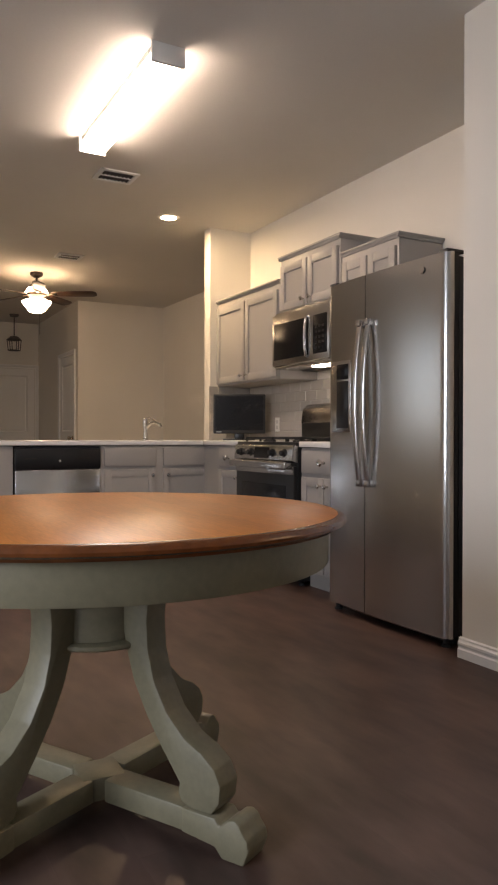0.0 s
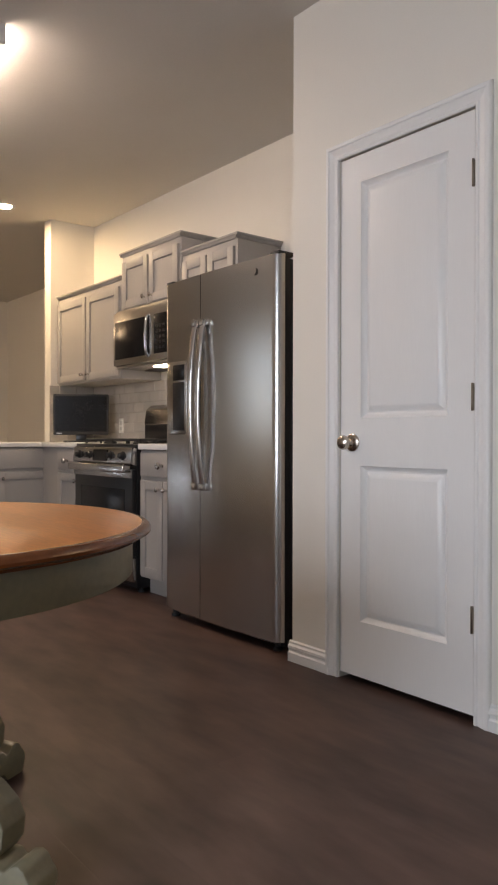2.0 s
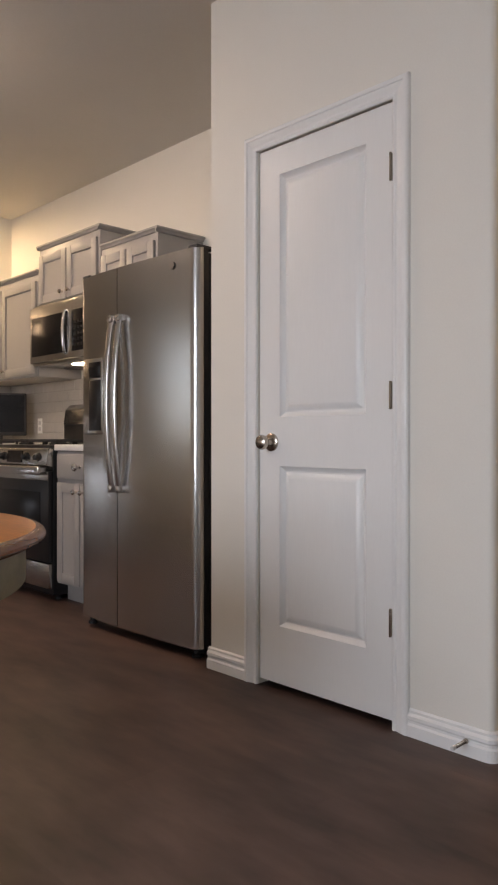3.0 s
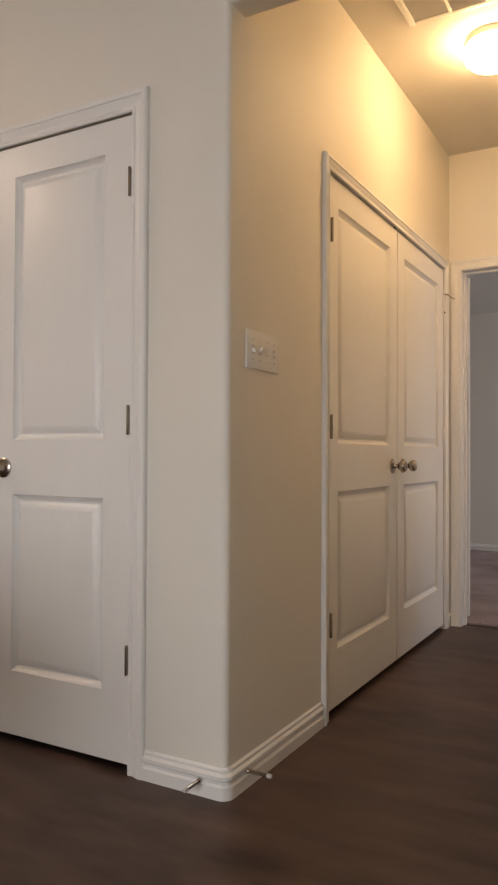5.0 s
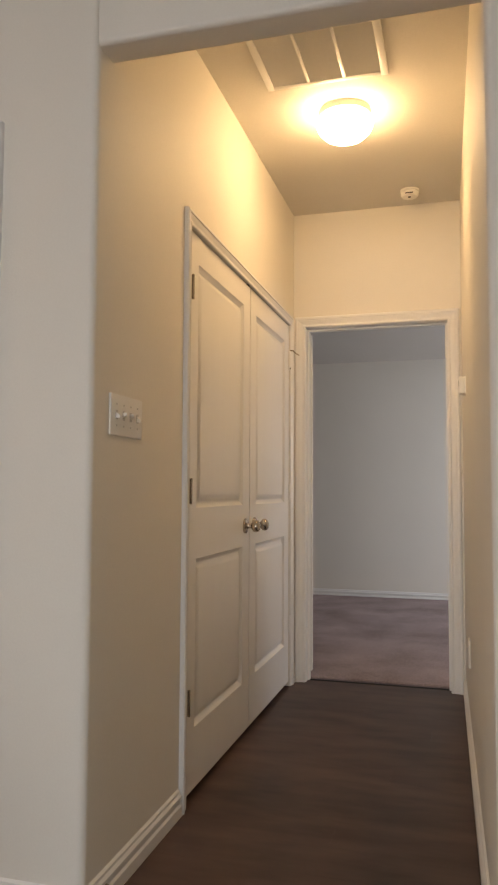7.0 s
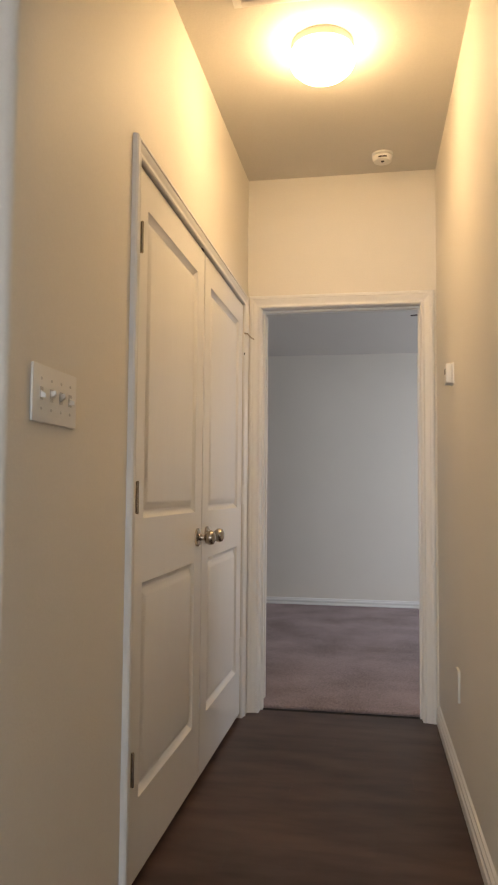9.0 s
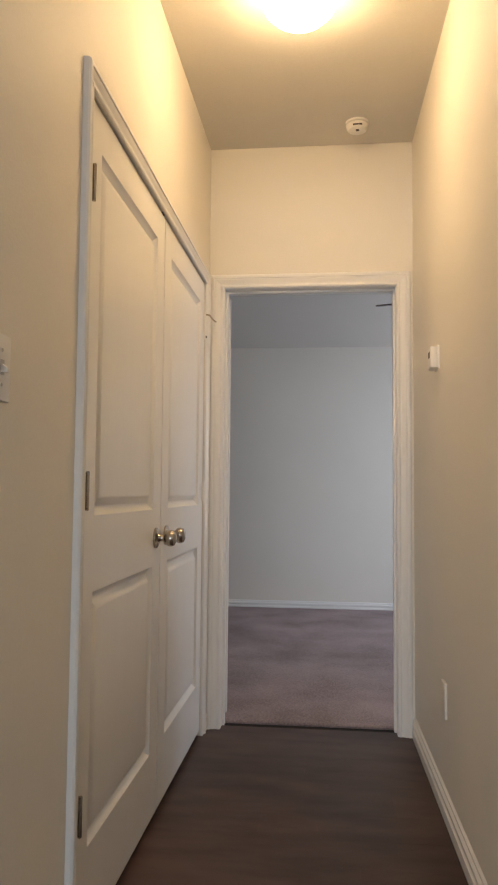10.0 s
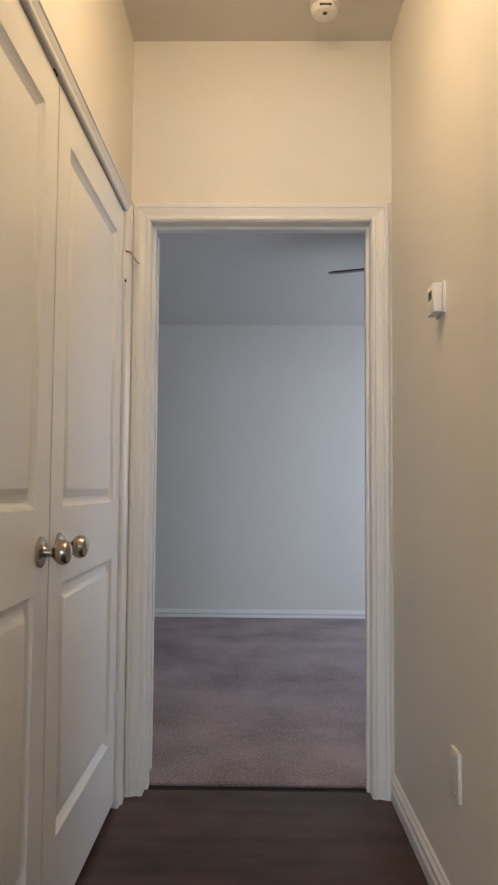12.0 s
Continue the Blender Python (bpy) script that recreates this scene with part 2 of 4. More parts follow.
def casing(name, p_left, p_right, top, out, label, width=1.0):
    """Door casing round an opening from p_left to p_right (x, y), on the side towards out."""
    c = thing(name, label, "door casing", "structure")
    a, b = Vector((*p_left, 0)), Vector((*p_right, 0))
    along = (b - a).normalized()
    profile = [(o, w * width) for o, w in CASING]
    h = Vector((0, 0, top))
    part("side_casing", moulding(profile, a, a + h, out, -along, 0, 1), M_TRIM, c, smooth=False)
    part("side_casing", moulding(profile, b, b + h, out, along, 0, 1), M_TRIM, c, smooth=False)
    part("head_casing", moulding(profile, a + h, b + h, out, (0, 0, 1), -1, 1), M_TRIM, c, smooth=False)
    return c


def arc(cx, cy, r, a0, a1, n=6):
    return [(cx + r * math.cos(radians(a0 + (a1 - a0) * k / n)), cy + r * math.sin(radians(a0 + (a1 - a0) * k / n))) for k in range(n + 1)]


# ---- large structure ----
H = 2.73                                   # ceiling
XP, YH, YR, XE = 2.40, 1.435, 0.473, 4.893  # pantry wall, hall's two side walls, hall's end wall
YRN, YRF = 0.447, 0.482                   # the right wall runs slightly askew
XK, XL, YB, YF, XR = 3.20, -2.0, -1.7, 12.3, 3.92

ground = solid("ground", box(-60, 60, -60, 60, -0.5, -0.2), M_GROUND, "rough open ground outside the house", "ground")

wb = box(XP, XP + 0.12, YH + 0.12, 1.785, 0, H)                    # beside the pantry door, hall side
box(XP, XP + 0.12, 1.785, 2.405, 2.045, H, bm=wb)
box(XP, XP + 0.12, 2.405, 2.68, 0, H, bm=wb)
solid("wall_pantry", wb, M_WALL, "warm off-white painted pantry wall with a door opening", "wall")
prism([(XP + 0.12, YH + 0.12), (XP, YH + 0.12)] + arc(XP + 0.02, YH + 0.02, 0.02, 180, 270) + [(XP + 0.12, YH)], 0, H, bm=(wb := bmesh.new()))
box(XP + 0.12, 3.115, YH, YH + 0.12, 0, H, bm=wb)
box(3.115, 4.785, YH, YH + 0.12, 2.045, H, bm=wb)
box(4.785, XE + 0.12, YH, YH + 0.12, 0, H, bm=wb)
solid("wall_hall_closet", wb, M_WALL, "warm off-white hall wall with closet door opening and rounded corner", "wall")
prism([(XP + 0.12, YB), (XP + 0.12, 0.33), (XE, 0.33), (XE, YRF)] + arc(XP + 0.02, YRN - 0.02, 0.02, 90, 180) + [(XP, YB)], 0, H, bm=(wb := bmesh.new()))
solid("wall_hall_right", wb, M_WALL, "warm off-white hall wall with a rounded outer corner", "wall")
hd = prism([(XP, H)] + arc(XP + 0.015, 2.301, 0.015, 180, 270) + arc(XP + 0.085, 2.301, 0.015, 270, 360) + [(XP + 0.10, H)], YRN - 0.01, YH, "y")
solid("hall_header", hd, M_WALL, "off-white drywall header over the hall opening", "header")
wb = box(XE, XE + 0.12, 0.353, 0.545, 0, H)
box(XE, XE + 0.12, 0.545, 1.375, 2.06, H, bm=wb)
box(XE, XE + 0.12, 1.375, YH, 0, H, bm=wb)
box(XE, XE + 0.12, YH + 0.12, 4.0, 0, 3.4, bm=wb)
box(XE, XE + 0.12, -1.7, 0.353, 0, 3.4, bm=wb)
box(XE, XE + 0.12, 0.353, YH + 0.12, H, 3.4, bm=wb)
solid("wall_hall_end", wb, M_WALL, "warm off-white hall end wall with the bedroom doorway", "wall")
# kitchen
wb = box(XK, XK + 0.12, 2.58, 6.19, 0, H)
box(2.52, XK, 2.58, 2.68, 0, H, bm=wb)
solid("wall_kitchen", wb, M_WALL, "cream painted kitchen wall behind the range", "wall")
solid("wall_kitchen_stub", box(2.81, XK, 6.07, 6.19, 0, H), M_WALL, "short cream wall end beside the cabinets", "wall")
# living room and entry
solid("wall_living_right", box(XR, XR + 0.12, 6.07, 9.95, 0, H), M_WALL, "tan painted living room wall", "wall")
solid("wall_living_back", box(XK + 0.12, XR, 6.07, 6.19, 0, H), M_WALL, "tan painted wall behind the kitchen", "wall")
solid("wall_living_far", box(2.72, XR + 0.12, 9.95, 10.07, 0, H), M_WALL, "tan painted far living room wall", "wall")
wb = box(2.72, 2.84, 10.07, 10.13, 0, H)
box(2.72, 2.84, 10.13, 10.90, 2.045, H, bm=wb)
box(2.72, 2.84, 10.90, YF, 0, H, bm=wb)
solid("wall_entry_side", wb, M_WALL, "dim painted entry wall with a white door", "wall")
solid("wall_entry_far", box(XL, 2.84, YF, YF + 0.12, 0, H), M_WALL, "dim painted wall at the front entry", "wall")
wb = box(XL - 0.12, XL, YB, 0.4, 0, H)
for y0, y1, z0, z1 in ((0.4, 2.0, 0.6, 2.1), (6.25, 7.75, 0.95, 2.25)):
    box(XL - 0.12, XL, y0, y1, 0, z0, bm=wb)
    box(XL - 0.12, XL, y0, y1, z1, H, bm=wb)
box(XL - 0.12, XL, 2.0, 6.25, 0, H, bm=wb)
box(XL - 0.12, XL, 7.75, YF + 0.12, 0, H, bm=wb)
solid("wall_west", wb, M_WALL, "off-white outer wall with two windows", "wall")
solid("wall_south", box(XL, XP + 0.12, YB - 0.12, YB, 0, H), M_WALL, "plain off-white dining wall", "wall")
# closets stay closed
solid("wall_closet_back", box(2.52, XE, 2.30, 2.42, 0, H), M_WALL, "plain closet wall behind the doors", "wall")

cb = box(XL, XR + 0.2, YB, YF, H, H + 0.1)
box(XR + 0.2, XE, YB, 2.6, H, H + 0.1, bm=cb)
solid("ceiling", cb, M_CEIL, "lightly textured greige ceiling", "ceiling")
solid("subfloor", box(XL - 0.12, 4.99, YB - 0.12, YF + 0.12, -0.1, -0.004), M_GAP, "dark floor bed under the planks", "floor")

# bedroom
solid("carpet", box(4.99, 8.5, -1.7, 4.0, -0.1, 0.006), M_CARPET, "mauve-grey worn bedroom carpet", "carpet")
solid("wall_bedroom_far", box(8.42, 8.54, -1.7, 4.0, 0, 3.4), M_WALL, "pale painted bedroom wall", "wall")
solid("wall_bedroom_north", box(XE + 0.12, 8.42, 3.9, 4.0, 0, 3.4), M_WALL, "pale painted bedroom wall", "wall")
wb = box(XE + 0.12, 6.4, -1.7, -1.58, 0, 3.4)
box(6.4, 8.0, -1.7, -1.58, 0, 0.75, bm=wb)
box(6.4, 8.0, -1.7, -1.58, 2.15, 3.4, bm=wb)
box(8.0, 8.42, -1.7, -1.58, 0, 3.4, bm=wb)
solid("wall_bedroom_window", wb, M_WALL, "pale bedroom wall with a window", "wall")
solid("ceiling_bedroom", prism([(XE, 3.05), (8.54, 2.43), (8.54, 2.53), (XE, 3.15)], -1.7, 4.0, "y"), M_CEIL, "sloping pale bedroom ceiling", "ceiling")
wl = thing("window_1", "white window with closed horizontal blinds", "window", "structure")
for n, b in (("frame", box(XL - 0.1, XL - 0.04, 6.25, 6.30, 0.95, 2.25)), ("frame", box(XL - 0.1, XL - 0.04, 7.70, 7.75, 0.95, 2.25)), ("frame", box(XL - 0.1, XL - 0.04, 6.30, 7.70, 0.95, 1.0)), ("frame", box(XL - 0.1, XL - 0.04, 6.30, 7.70, 2.2, 2.25))):
    part(n, b, M_TRIM, wl)
slat = mesh_of(prism([(-0.024, -0.006), (0.024, 0.004), (0.024, 0.006), (-0.024, -0.004)], 6.31, 7.69, "y"), "slat", M_PLASTIC)
for k in range(24):
    s = new("slat", slat)
    s.parent, s.location = wl, (XL - 0.01, 0, 1.03 + 0.05 * k)

wd = thing("window_2", "white dining room window with tilted open blinds", "window", "structure")
for n, b in (("frame", box(XL - 0.04, XL + 0.012, 0.36, 0.41, 0.55, 2.15, 0.004)), ("frame", box(XL - 0.04, XL + 0.012, 1.99, 2.04, 0.55, 2.15, 0.004)), ("frame", box(XL - 0.04, XL + 0.012, 0.41, 1.99, 2.09, 2.15, 0.004)), ("sill", box(XL - 0.04, XL + 0.05, 0.33, 2.07, 0.55, 0.61, 0.006)), ("meeting_rail", box(XL - 0.046, XL - 0.034, 0.41, 1.99, 1.33, 1.37))):
    part(n, b, M_TRIM, wd)
blind = mesh_of(prism([(-0.018, 0.0065), (0.018, -0.0085), (0.018, -0.0065), (-0.018, 0.0085)], 0.415, 1.985, "y"), "slat", M_PLASTIC)
for k in range(29):
    s = new("slat", blind)
    s.parent, s.location = wd, (XL - 0.014, 0, 0.65 + 0.05 * k)

# baseboards, each a run of its own
RUNS = [((XP, 1.728, 0), (XP, YH + 0.02, 0), (-1, 0, 0)), ((XP, 2.693, 0), (XP, 2.46, 0), (-1, 0, 0)), ((2.9, 2.68, 0), (XP, 2.68, 0), (0, 1, 0)),
        ((XP + 0.02, YH, 0), (3.06, YH, 0), (0, -1, 0)), ((4.85, YH, 0), (XE, YH, 0), (0, -1, 0)),
        ((XE, YRF, 0), (XP + 0.02, YRN, 0), (0, 1, 0)), ((XP, YRN - 0.02, 0), (XP, YB, 0), (-1, 0, 0)),
        ((8.42, 3.9, -0.018), (8.42, -1.58, -0.018), (-1, 0, 0)), ((XR, 6.19, 0), (XR, 9.95, 0), (-1, 0, 0)), ((XR, 9.95, 0), (2.72, 9.95, 0), (0, -1, 0)),
        ((XL, YB, 0), (XL, YF, 0), (1, 0, 0)), ((XL, YB, 0), (XP, YB, 0), (0, 1, 0))]
for p0, p1, out in RUNS:
    p0, p1 = Vector(p0), Vector(p1)
    bm = moulding(BASE, p0, p1, out, (0, 0, 1))
    solid("baseboard", bm, M_TRIM, "white moulded baseboard along the wall", "baseboard", group="baseboards", smooth=False)
# rounded base corner blocks at the bullnose corners
for cx, cy, a0 in ((XP + 0.02, YH + 0.02, 180), (XP + 0.02, YRN - 0.02, 90)):
    bm = bmesh.new()
    rings = []
    for o, z in BASE[1:]:
        rings.append([bm.verts.new((x, y, z)) for x, y in arc(cx, cy, 0.020 + o, a0, a0 + 90, 6)])
    for a, b in zip(rings, rings[1:]):
        for k in range(6):
            bm.faces.new((a[k], a[k + 1], b[k + 1], b[k]))
    solid("baseboard", bm, M_TRIM, "white baseboard wrapped round a rounded corner", "baseboard", group="baseboards", smooth=False)

# doors
TURN_W = Matrix.Rotation(radians(-90), 4, "Z")     # faces -x, own x runs towards -y
door_leaf("door_1", Matrix.Translation((XP + 0.002, 2.40, 0.026)) @ TURN_W, 0.61, 2.011, (0.065,), (0.609,), "closed white two-panel pantry door with nickel knob")
casing("door_casing_1", (XP, 2.407), (XP, 1.783), 2.043, (-1, 0, 0), "white moulded casing round the pantry door")
door_leaf("door_2", Matrix.Translation((3.122, YH + 0.004, 0.026)), 0.823, 2.011, (0.755,), (0.024,), "closed white two-panel closet door, hinged leaf")
door_leaf("door_3", Matrix.Translation((3.9545, YH + 0.004, 0.026)), 0.823, 2.011, (0.075,), (0.815,), "closed white two-panel closet door beside its twin", M_TRIM)
part("ball_catch", box(0.775, 0.802, -0.003, 0.02, 2.0115, 2.0165), M_DARKMETAL, bpy.data.objects["door_2"], "dark ball catch at the door top")
casing("door_casing_2", (3.117, YH), (4.783, YH), 2.043, (0, -1, 0), "white moulded casing round the double closet doors", 0.8)
casing("door_casing_3", (XE, 1.363), (XE, 0.557), 2.048, (-1, 0, 0), "white moulded casing round the bedroom doorway")
jb = thing("door_jamb", "white painted jamb lining the bedroom doorway", "door jamb", "structure")
part("jamb_side", box(XE - 0.001, XE + 0.121, 1.361, 1.375, 0, 2.06), M_TRIM, jb)
part("jamb_side", box(XE - 0.001, XE + 0.121, 0.545, 0.559, 0, 2.06), M_TRIM, jb)
part("jamb_head", box(XE - 0.001, XE + 0.121, 0.559, 1.361, 2.046, 2.06), M_TRIM, jb)
part("stop", box(XE + 0.05, XE + 0.085, 1.350, 1.361, 0, 2.046), M_TRIM, jb)
part("stop", box(XE + 0.05, XE + 0.085, 0.559, 0.570, 0, 2.046), M_TRIM, jb)
part("stop", box(XE + 0.05, XE + 0.085, 0.570, 1.350, 2.035, 2.046), M_TRIM, jb)
door_leaf("door_4", Matrix.Translation((XE + 0.168, 1.352, 0.035)) @ Matrix.Rotation(radians(90), 4, "Z"), 0.80, 2.0, (), (), "white bedroom door folded back against the bedroom wall")
door_leaf("door_5", Matrix.Translation((2.722, 10.89, 0.015)) @ TURN_W, 0.75, 2.022, (0.68,), (), "closed white door at the dim entry")
casing("door_casing_4", (2.72, 10.9), (2.72, 10.13), 2.043, (-1, 0, 0), "white casing round the entry side door")
door_leaf("door_6", Matrix.Translation((1.74, YF - 0.045, 0.015)), 0.91, 1.99, (0.07,), (), "closed front door in the dim entry")
casing("door_casing_5", (1.73, YF - 0.01), (2.66, YF - 0.01), 2.01, (0, -1, 0), "pale casing round the front door")
st = solid("carpet_edge", tube([(4.994, 0.56, 0.006), (4.994, 1.36, 0.006)], 0.009, 8), M_CARPET, "rolled mauve-grey carpet edge in the doorway", "carpet edge")


# ---- kitchen ----
def shaker(x0, x1, z0, z1, face, knob=None, gap=0.004, frame_w=0.055):
    """Shaker front in the x-z plane facing -y at y = face: the frame and sunk panel."""
    x0, x1, z0, z1 = x0 + gap, x1 - gap, z0 + gap, z1 - gap
    f = min(frame_w, (z1 - z0) * 0.4)
    bm = box(x0, x0 + f, face - 0.02, face, z0, z1, 0.002)
    box(x1 - f, x1, face - 0.02, face, z0, z1, 0.002, bm)
    box(x0 + f, x1 - f, face - 0.02, face, z0, z0 + f, 0.002, bm)
    box(x0 + f, x1 - f, face - 0.02, face, z1 - f, z1, 0.002, bm)
    box(x0 + f - 0.002, x1 - f + 0.002, face - 0.010, face - 0.002, z0 + f - 0.002, z1 - f + 0.002, 0, bm)
    return bm


CABKNOB = [(0, 0), (0.008, 0), (0.006, 0.004), (0.006, 0.014), (0.013, 0.018), (0.015, 0.023), (0.012, 0.028), (0, 0.030)]


def cab_knob(x, z, face, parent, size=1.0):
    part("knob", turned([(a * size, b * size) for a, b in CABKNOB], Matrix.Translation((x, face - 0.02, z)) @ TO_FRONT, 18), M_STEELH, parent, "small round nickel knob")


def upper(name, w, depth, z0, z1, m, label, crown_sides=(True, True)):
    c = thing(name, label, "kitchen cabinet", group="upper cabinets")
    c.matrix_world = m
    part("body", box(0, w, 0, depth, z0, z1 - 0.03, 0.001), M_CAB, c)
    half = w / 2
    for k in (0, 1):
        d = part("door", shaker(k * half + 0.012 * (1 - k), (k + 1) * half - 0.012 * k, z0 + 0.008, z1 - 0.065, 0, gap=0.008), M_CAB, c)
        cab_knob(half - 0.045 if k == 0 else half + 0.045, z0 + 0.06, 0, d)
    cr = [(0, 0), (0.006, 0), (0.008, 0.008), (0.016, 0.016), (0.020, 0.018), (0.020, 0.028), (0, 0.028)]
    bm = moulding(cr, (0, 0, z1 - 0.028), (w, 0, z1 - 0.028), (0, -1, 0), (0, 0, 1))
    x0, x1 = 0, w
    if crown_sides[0]:
        moulding(cr, (0, depth, z1 - 0.028), (0, -0.02, z1 - 0.028), (-1, 0, 0), (0, 0, 1), bm=bm)
    if crown_sides[1]:
        moulding(cr, (w, -0.02, z1 - 0.028), (w, depth, z1 - 0.028), (1, 0, 0), (0, 0, 1), bm=bm)
    box(0.002, w - 0.002, 0.002, depth - 0.001, z1 - 0.0285, z1 - 0.002, bm=bm)
    part("crown", bm, M_CAB, c)
    return c


def on_wall(y_left, x_face):
    """Own x runs towards -y from y_left, own -y is the room side (-x)."""
    return Matrix.Translation((x_face, y_left, 0)) @ TURN_W


XU = 2.87
upper("upper_cabinet", 1.05, XK - XU - 0.003, 1.37, 2.096, on_wall(6.05, XU), "grey shaker wall cabinet with two doors in the corner", (False, False))
upper("upper_cabinet", 0.745, XK - XU - 0.003, 1.835, 2.247, on_wall(4.985, XU), "short grey shaker wall cabinet over the microwave")
upper("upper_cabinet", 0.56, XK - XU - 0.003, 1.37, 2.115, on_wall(4.225, XU), "grey shaker wall cabinet beside the refrigerator", (False, True))


def base_cab(name, w, m, label, drawers, doors, knob_sides, toe=True):
    c = thing(name, label, "kitchen cabinet", group="base cabinets")
    c.matrix_world = m
    part("body", box(0, w, 0, 0.57, 0.105, 0.872, 0.001), M_CAB, c)
    part("toe_kick", box(0.002, w - 0.002, 0.065, 0.56, 0.0, 0.105), M_CAB, c)
    for x0, x1 in drawers:
        d = part("drawer", box(x0 + 0.004, x1 - 0.004, -0.02, 0, 0.718, 0.858, 0.003), M_CAB, c)
        if knob_sides:
            cab_knob((x0 + x1) / 2, 0.785, 0, d, 1.5)
    for (x0, x1), s in zip(doors, knob_sides or (-1, 1)):
        d = part("door", shaker(x0, x1, 0.115, 0.696, 0), M_CAB, c)
        if s:
            cab_knob(x1 - 0.035 if s < 0 else x0 + 0.035, 0.645, 0, d)
    return c


XC = 2.59
base_cab("base_cabinet", 0.535, on_wall(4.258, XC), "grey base cabinet with drawer between range and refrigerator", [(0.02, 0.525)], [(0.02, 0.27), (0.275, 0.525)], (-1, 1))
base_cab("base_cabinet", 0.66, on_wall(5.715, XC), "grey corner base cabinet beside the range", [(0.3, 0.65)], [(0.3, 0.65)], (-1,))
YC = 5.72
pc = base_cab("base_cabinet", 0.93, Matrix.Translation((1.742, YC, 0)), "grey sink base cabinet with two doors in the peninsula", [], [(0.02, 0.435), (0.492, 0.905)], (-1, 1))
for x0, x1 in ((0.02, 0.435), (0.492, 0.905)):
    part("false_drawer", box(x0 + 0.004, x1 - 0.004, -0.02, 0, 0.718, 0.858, 0.003), M_CAB, pc)
base_cab("base_cabinet", 0.52, Matrix.Translation((2.675, YC, 0)), "grey blind corner base cabinet", [(0.03, 0.2)], [(0.03, 0.2)], None)
pe = thing("peninsula_end_panel", "grey painted end panel of the peninsula", "end panel")
part("panel", box(0.62, 1.108, YC, YC + 0.57, 0.0, 0.872, 0.002), M_CAB, pe)
part("back_panel", box(0.62, 2.77, YC + 0.572, YC + 0.60, 0.0, 0.872), M_CAB, pe)

dw = thing("dishwasher", "stainless dishwasher with black control panel in the peninsula", "dishwasher")
part("tub", box(1.116, 1.734, YC + 0.012, YC + 0.565, 0.1, 0.868), M_BLACKM, dw)
part("door_panel", box(1.118, 1.732, YC - 0.025, YC + 0.01, 0.11, 0.700, 0.006), M_STEEL, dw)
cp = part("control_panel", box(1.116, 1.734, YC - 0.032, YC + 0.01, 0.705, 0.852, 0.006), M_BLACK, dw, "glossy black control panel")
part("latch", turned([(0, 0), (0.011, 0), (0.011, 0.010), (0.008, 0.014), (0, 0.014)], Matrix.Translation((1.43, YC - 0.032, 0.765)) @ TO_FRONT, 14), M_STEELH, cp)
for x in (1.18, 1.23, 1.56, 1.62):
    part("button", box(x, x + 0.035, YC - 0.035, YC - 0.031, 0.778, 0.784), M_DARKMETAL, cp)
part("kick_plate", box(1.118, 1.732, YC + 0.04, YC + 0.06, 0.0, 0.098), M_BLACKM, dw)

ct = box(0.6, 2.772, 5.69, 6.34, 0.876, 0.912, 0.006)
solid("countertop", ct, M_COUNTER, "white quartz peninsula countertop with eased edge", "countertop", "")
solid("countertop", box(2.776, XK - 0.012, 5.69, 6.055, 0.876, 0.912, 0.005), M_COUNTER, "white quartz countertop in the corner", "countertop", "")
solid("countertop", box(2.565, XK - 0.012, 5.062, 5.687, 0.876, 0.912, 0.005), M_COUNTER, "white quartz countertop beside the range", "countertop", "")
solid("countertop", box(2.565, XK - 0.012, 3.724, 4.256, 0.876, 0.912, 0.005), M_COUNTER, "white quartz countertop between range and refrigerator", "countertop", "")

fc = thing("faucet", "polished chrome single-lever kitchen faucet on the peninsula", "faucet")
fx, fy = 2.235, 6.10
part("base", turned([(0, 0.912), (0.028, 0.912), (0.028, 0.918), (0.018, 0.926), (0.016, 1.0), (0.020, 1.02), (0.022, 1.06), (0.018, 1.085), (0.008, 1.095), (0, 1.096)], Matrix.Translation((fx, fy, 0)), 20), M_STEELH, fc)
part("spout", tube([(fx, fy, 1.0), (fx + 0.03, fy - 0.03, 1.045), (fx + 0.06, fy - 0.07, 1.055), (fx + 0.085, fy - 0.11, 1.04), (fx + 0.09, fy - 0.12, 1.02)], 0.013, 12), M_STEELH, fc)
part("lever", tube([(fx, fy, 1.085), (fx + 0.03, fy - 0.01, 1.10), (fx + 0.075, fy - 0.02, 1.075)], 0.007, 10), M_STEELH, fc)

# range
y0, y1 = 4.262, 5.052
rg = thing("range", "freestanding gas range, stainless front and black cooktop", "range")
part("body", box(2.565, 3.17, y0, y1, 0.03, 0.878, 0.003), M_BLACK, rg)
od = part("oven_door", box(2.535, 2.564, y0 + 0.006, y1 - 0.006, 0.225, 0.755, 0.006), M_BLACK, rg)
part("oven_window", box(2.531, 2.536, y0 + 0.10, y1 - 0.10, 0.33, 0.63, 0.001), M_GLASSB, od)
part("door_rail", box(2.528, 2.535, y0 + 0.006, y1 - 0.006, 0.70, 0.752, 0.002), M_STEEL, od)
hb = box(2.472, 2.492, y0 + 0.015, y1 - 0.015, 0.735, 0.785, 0.008, seg=3)
box(2.485, 2.535, y0 + 0.03, y0 + 0.06, 0.750, 0.778, 0.003, hb)
box(2.485, 2.535, y1 - 0.06, y1 - 0.03, 0.750, 0.778, 0.003, hb)
part("handle", hb, M_STEELH, od)
dr = part("drawer", box(2.535, 2.564, y0 + 0.006, y1 - 0.006, 0.07, 0.215, 0.006), M_STEEL, rg)
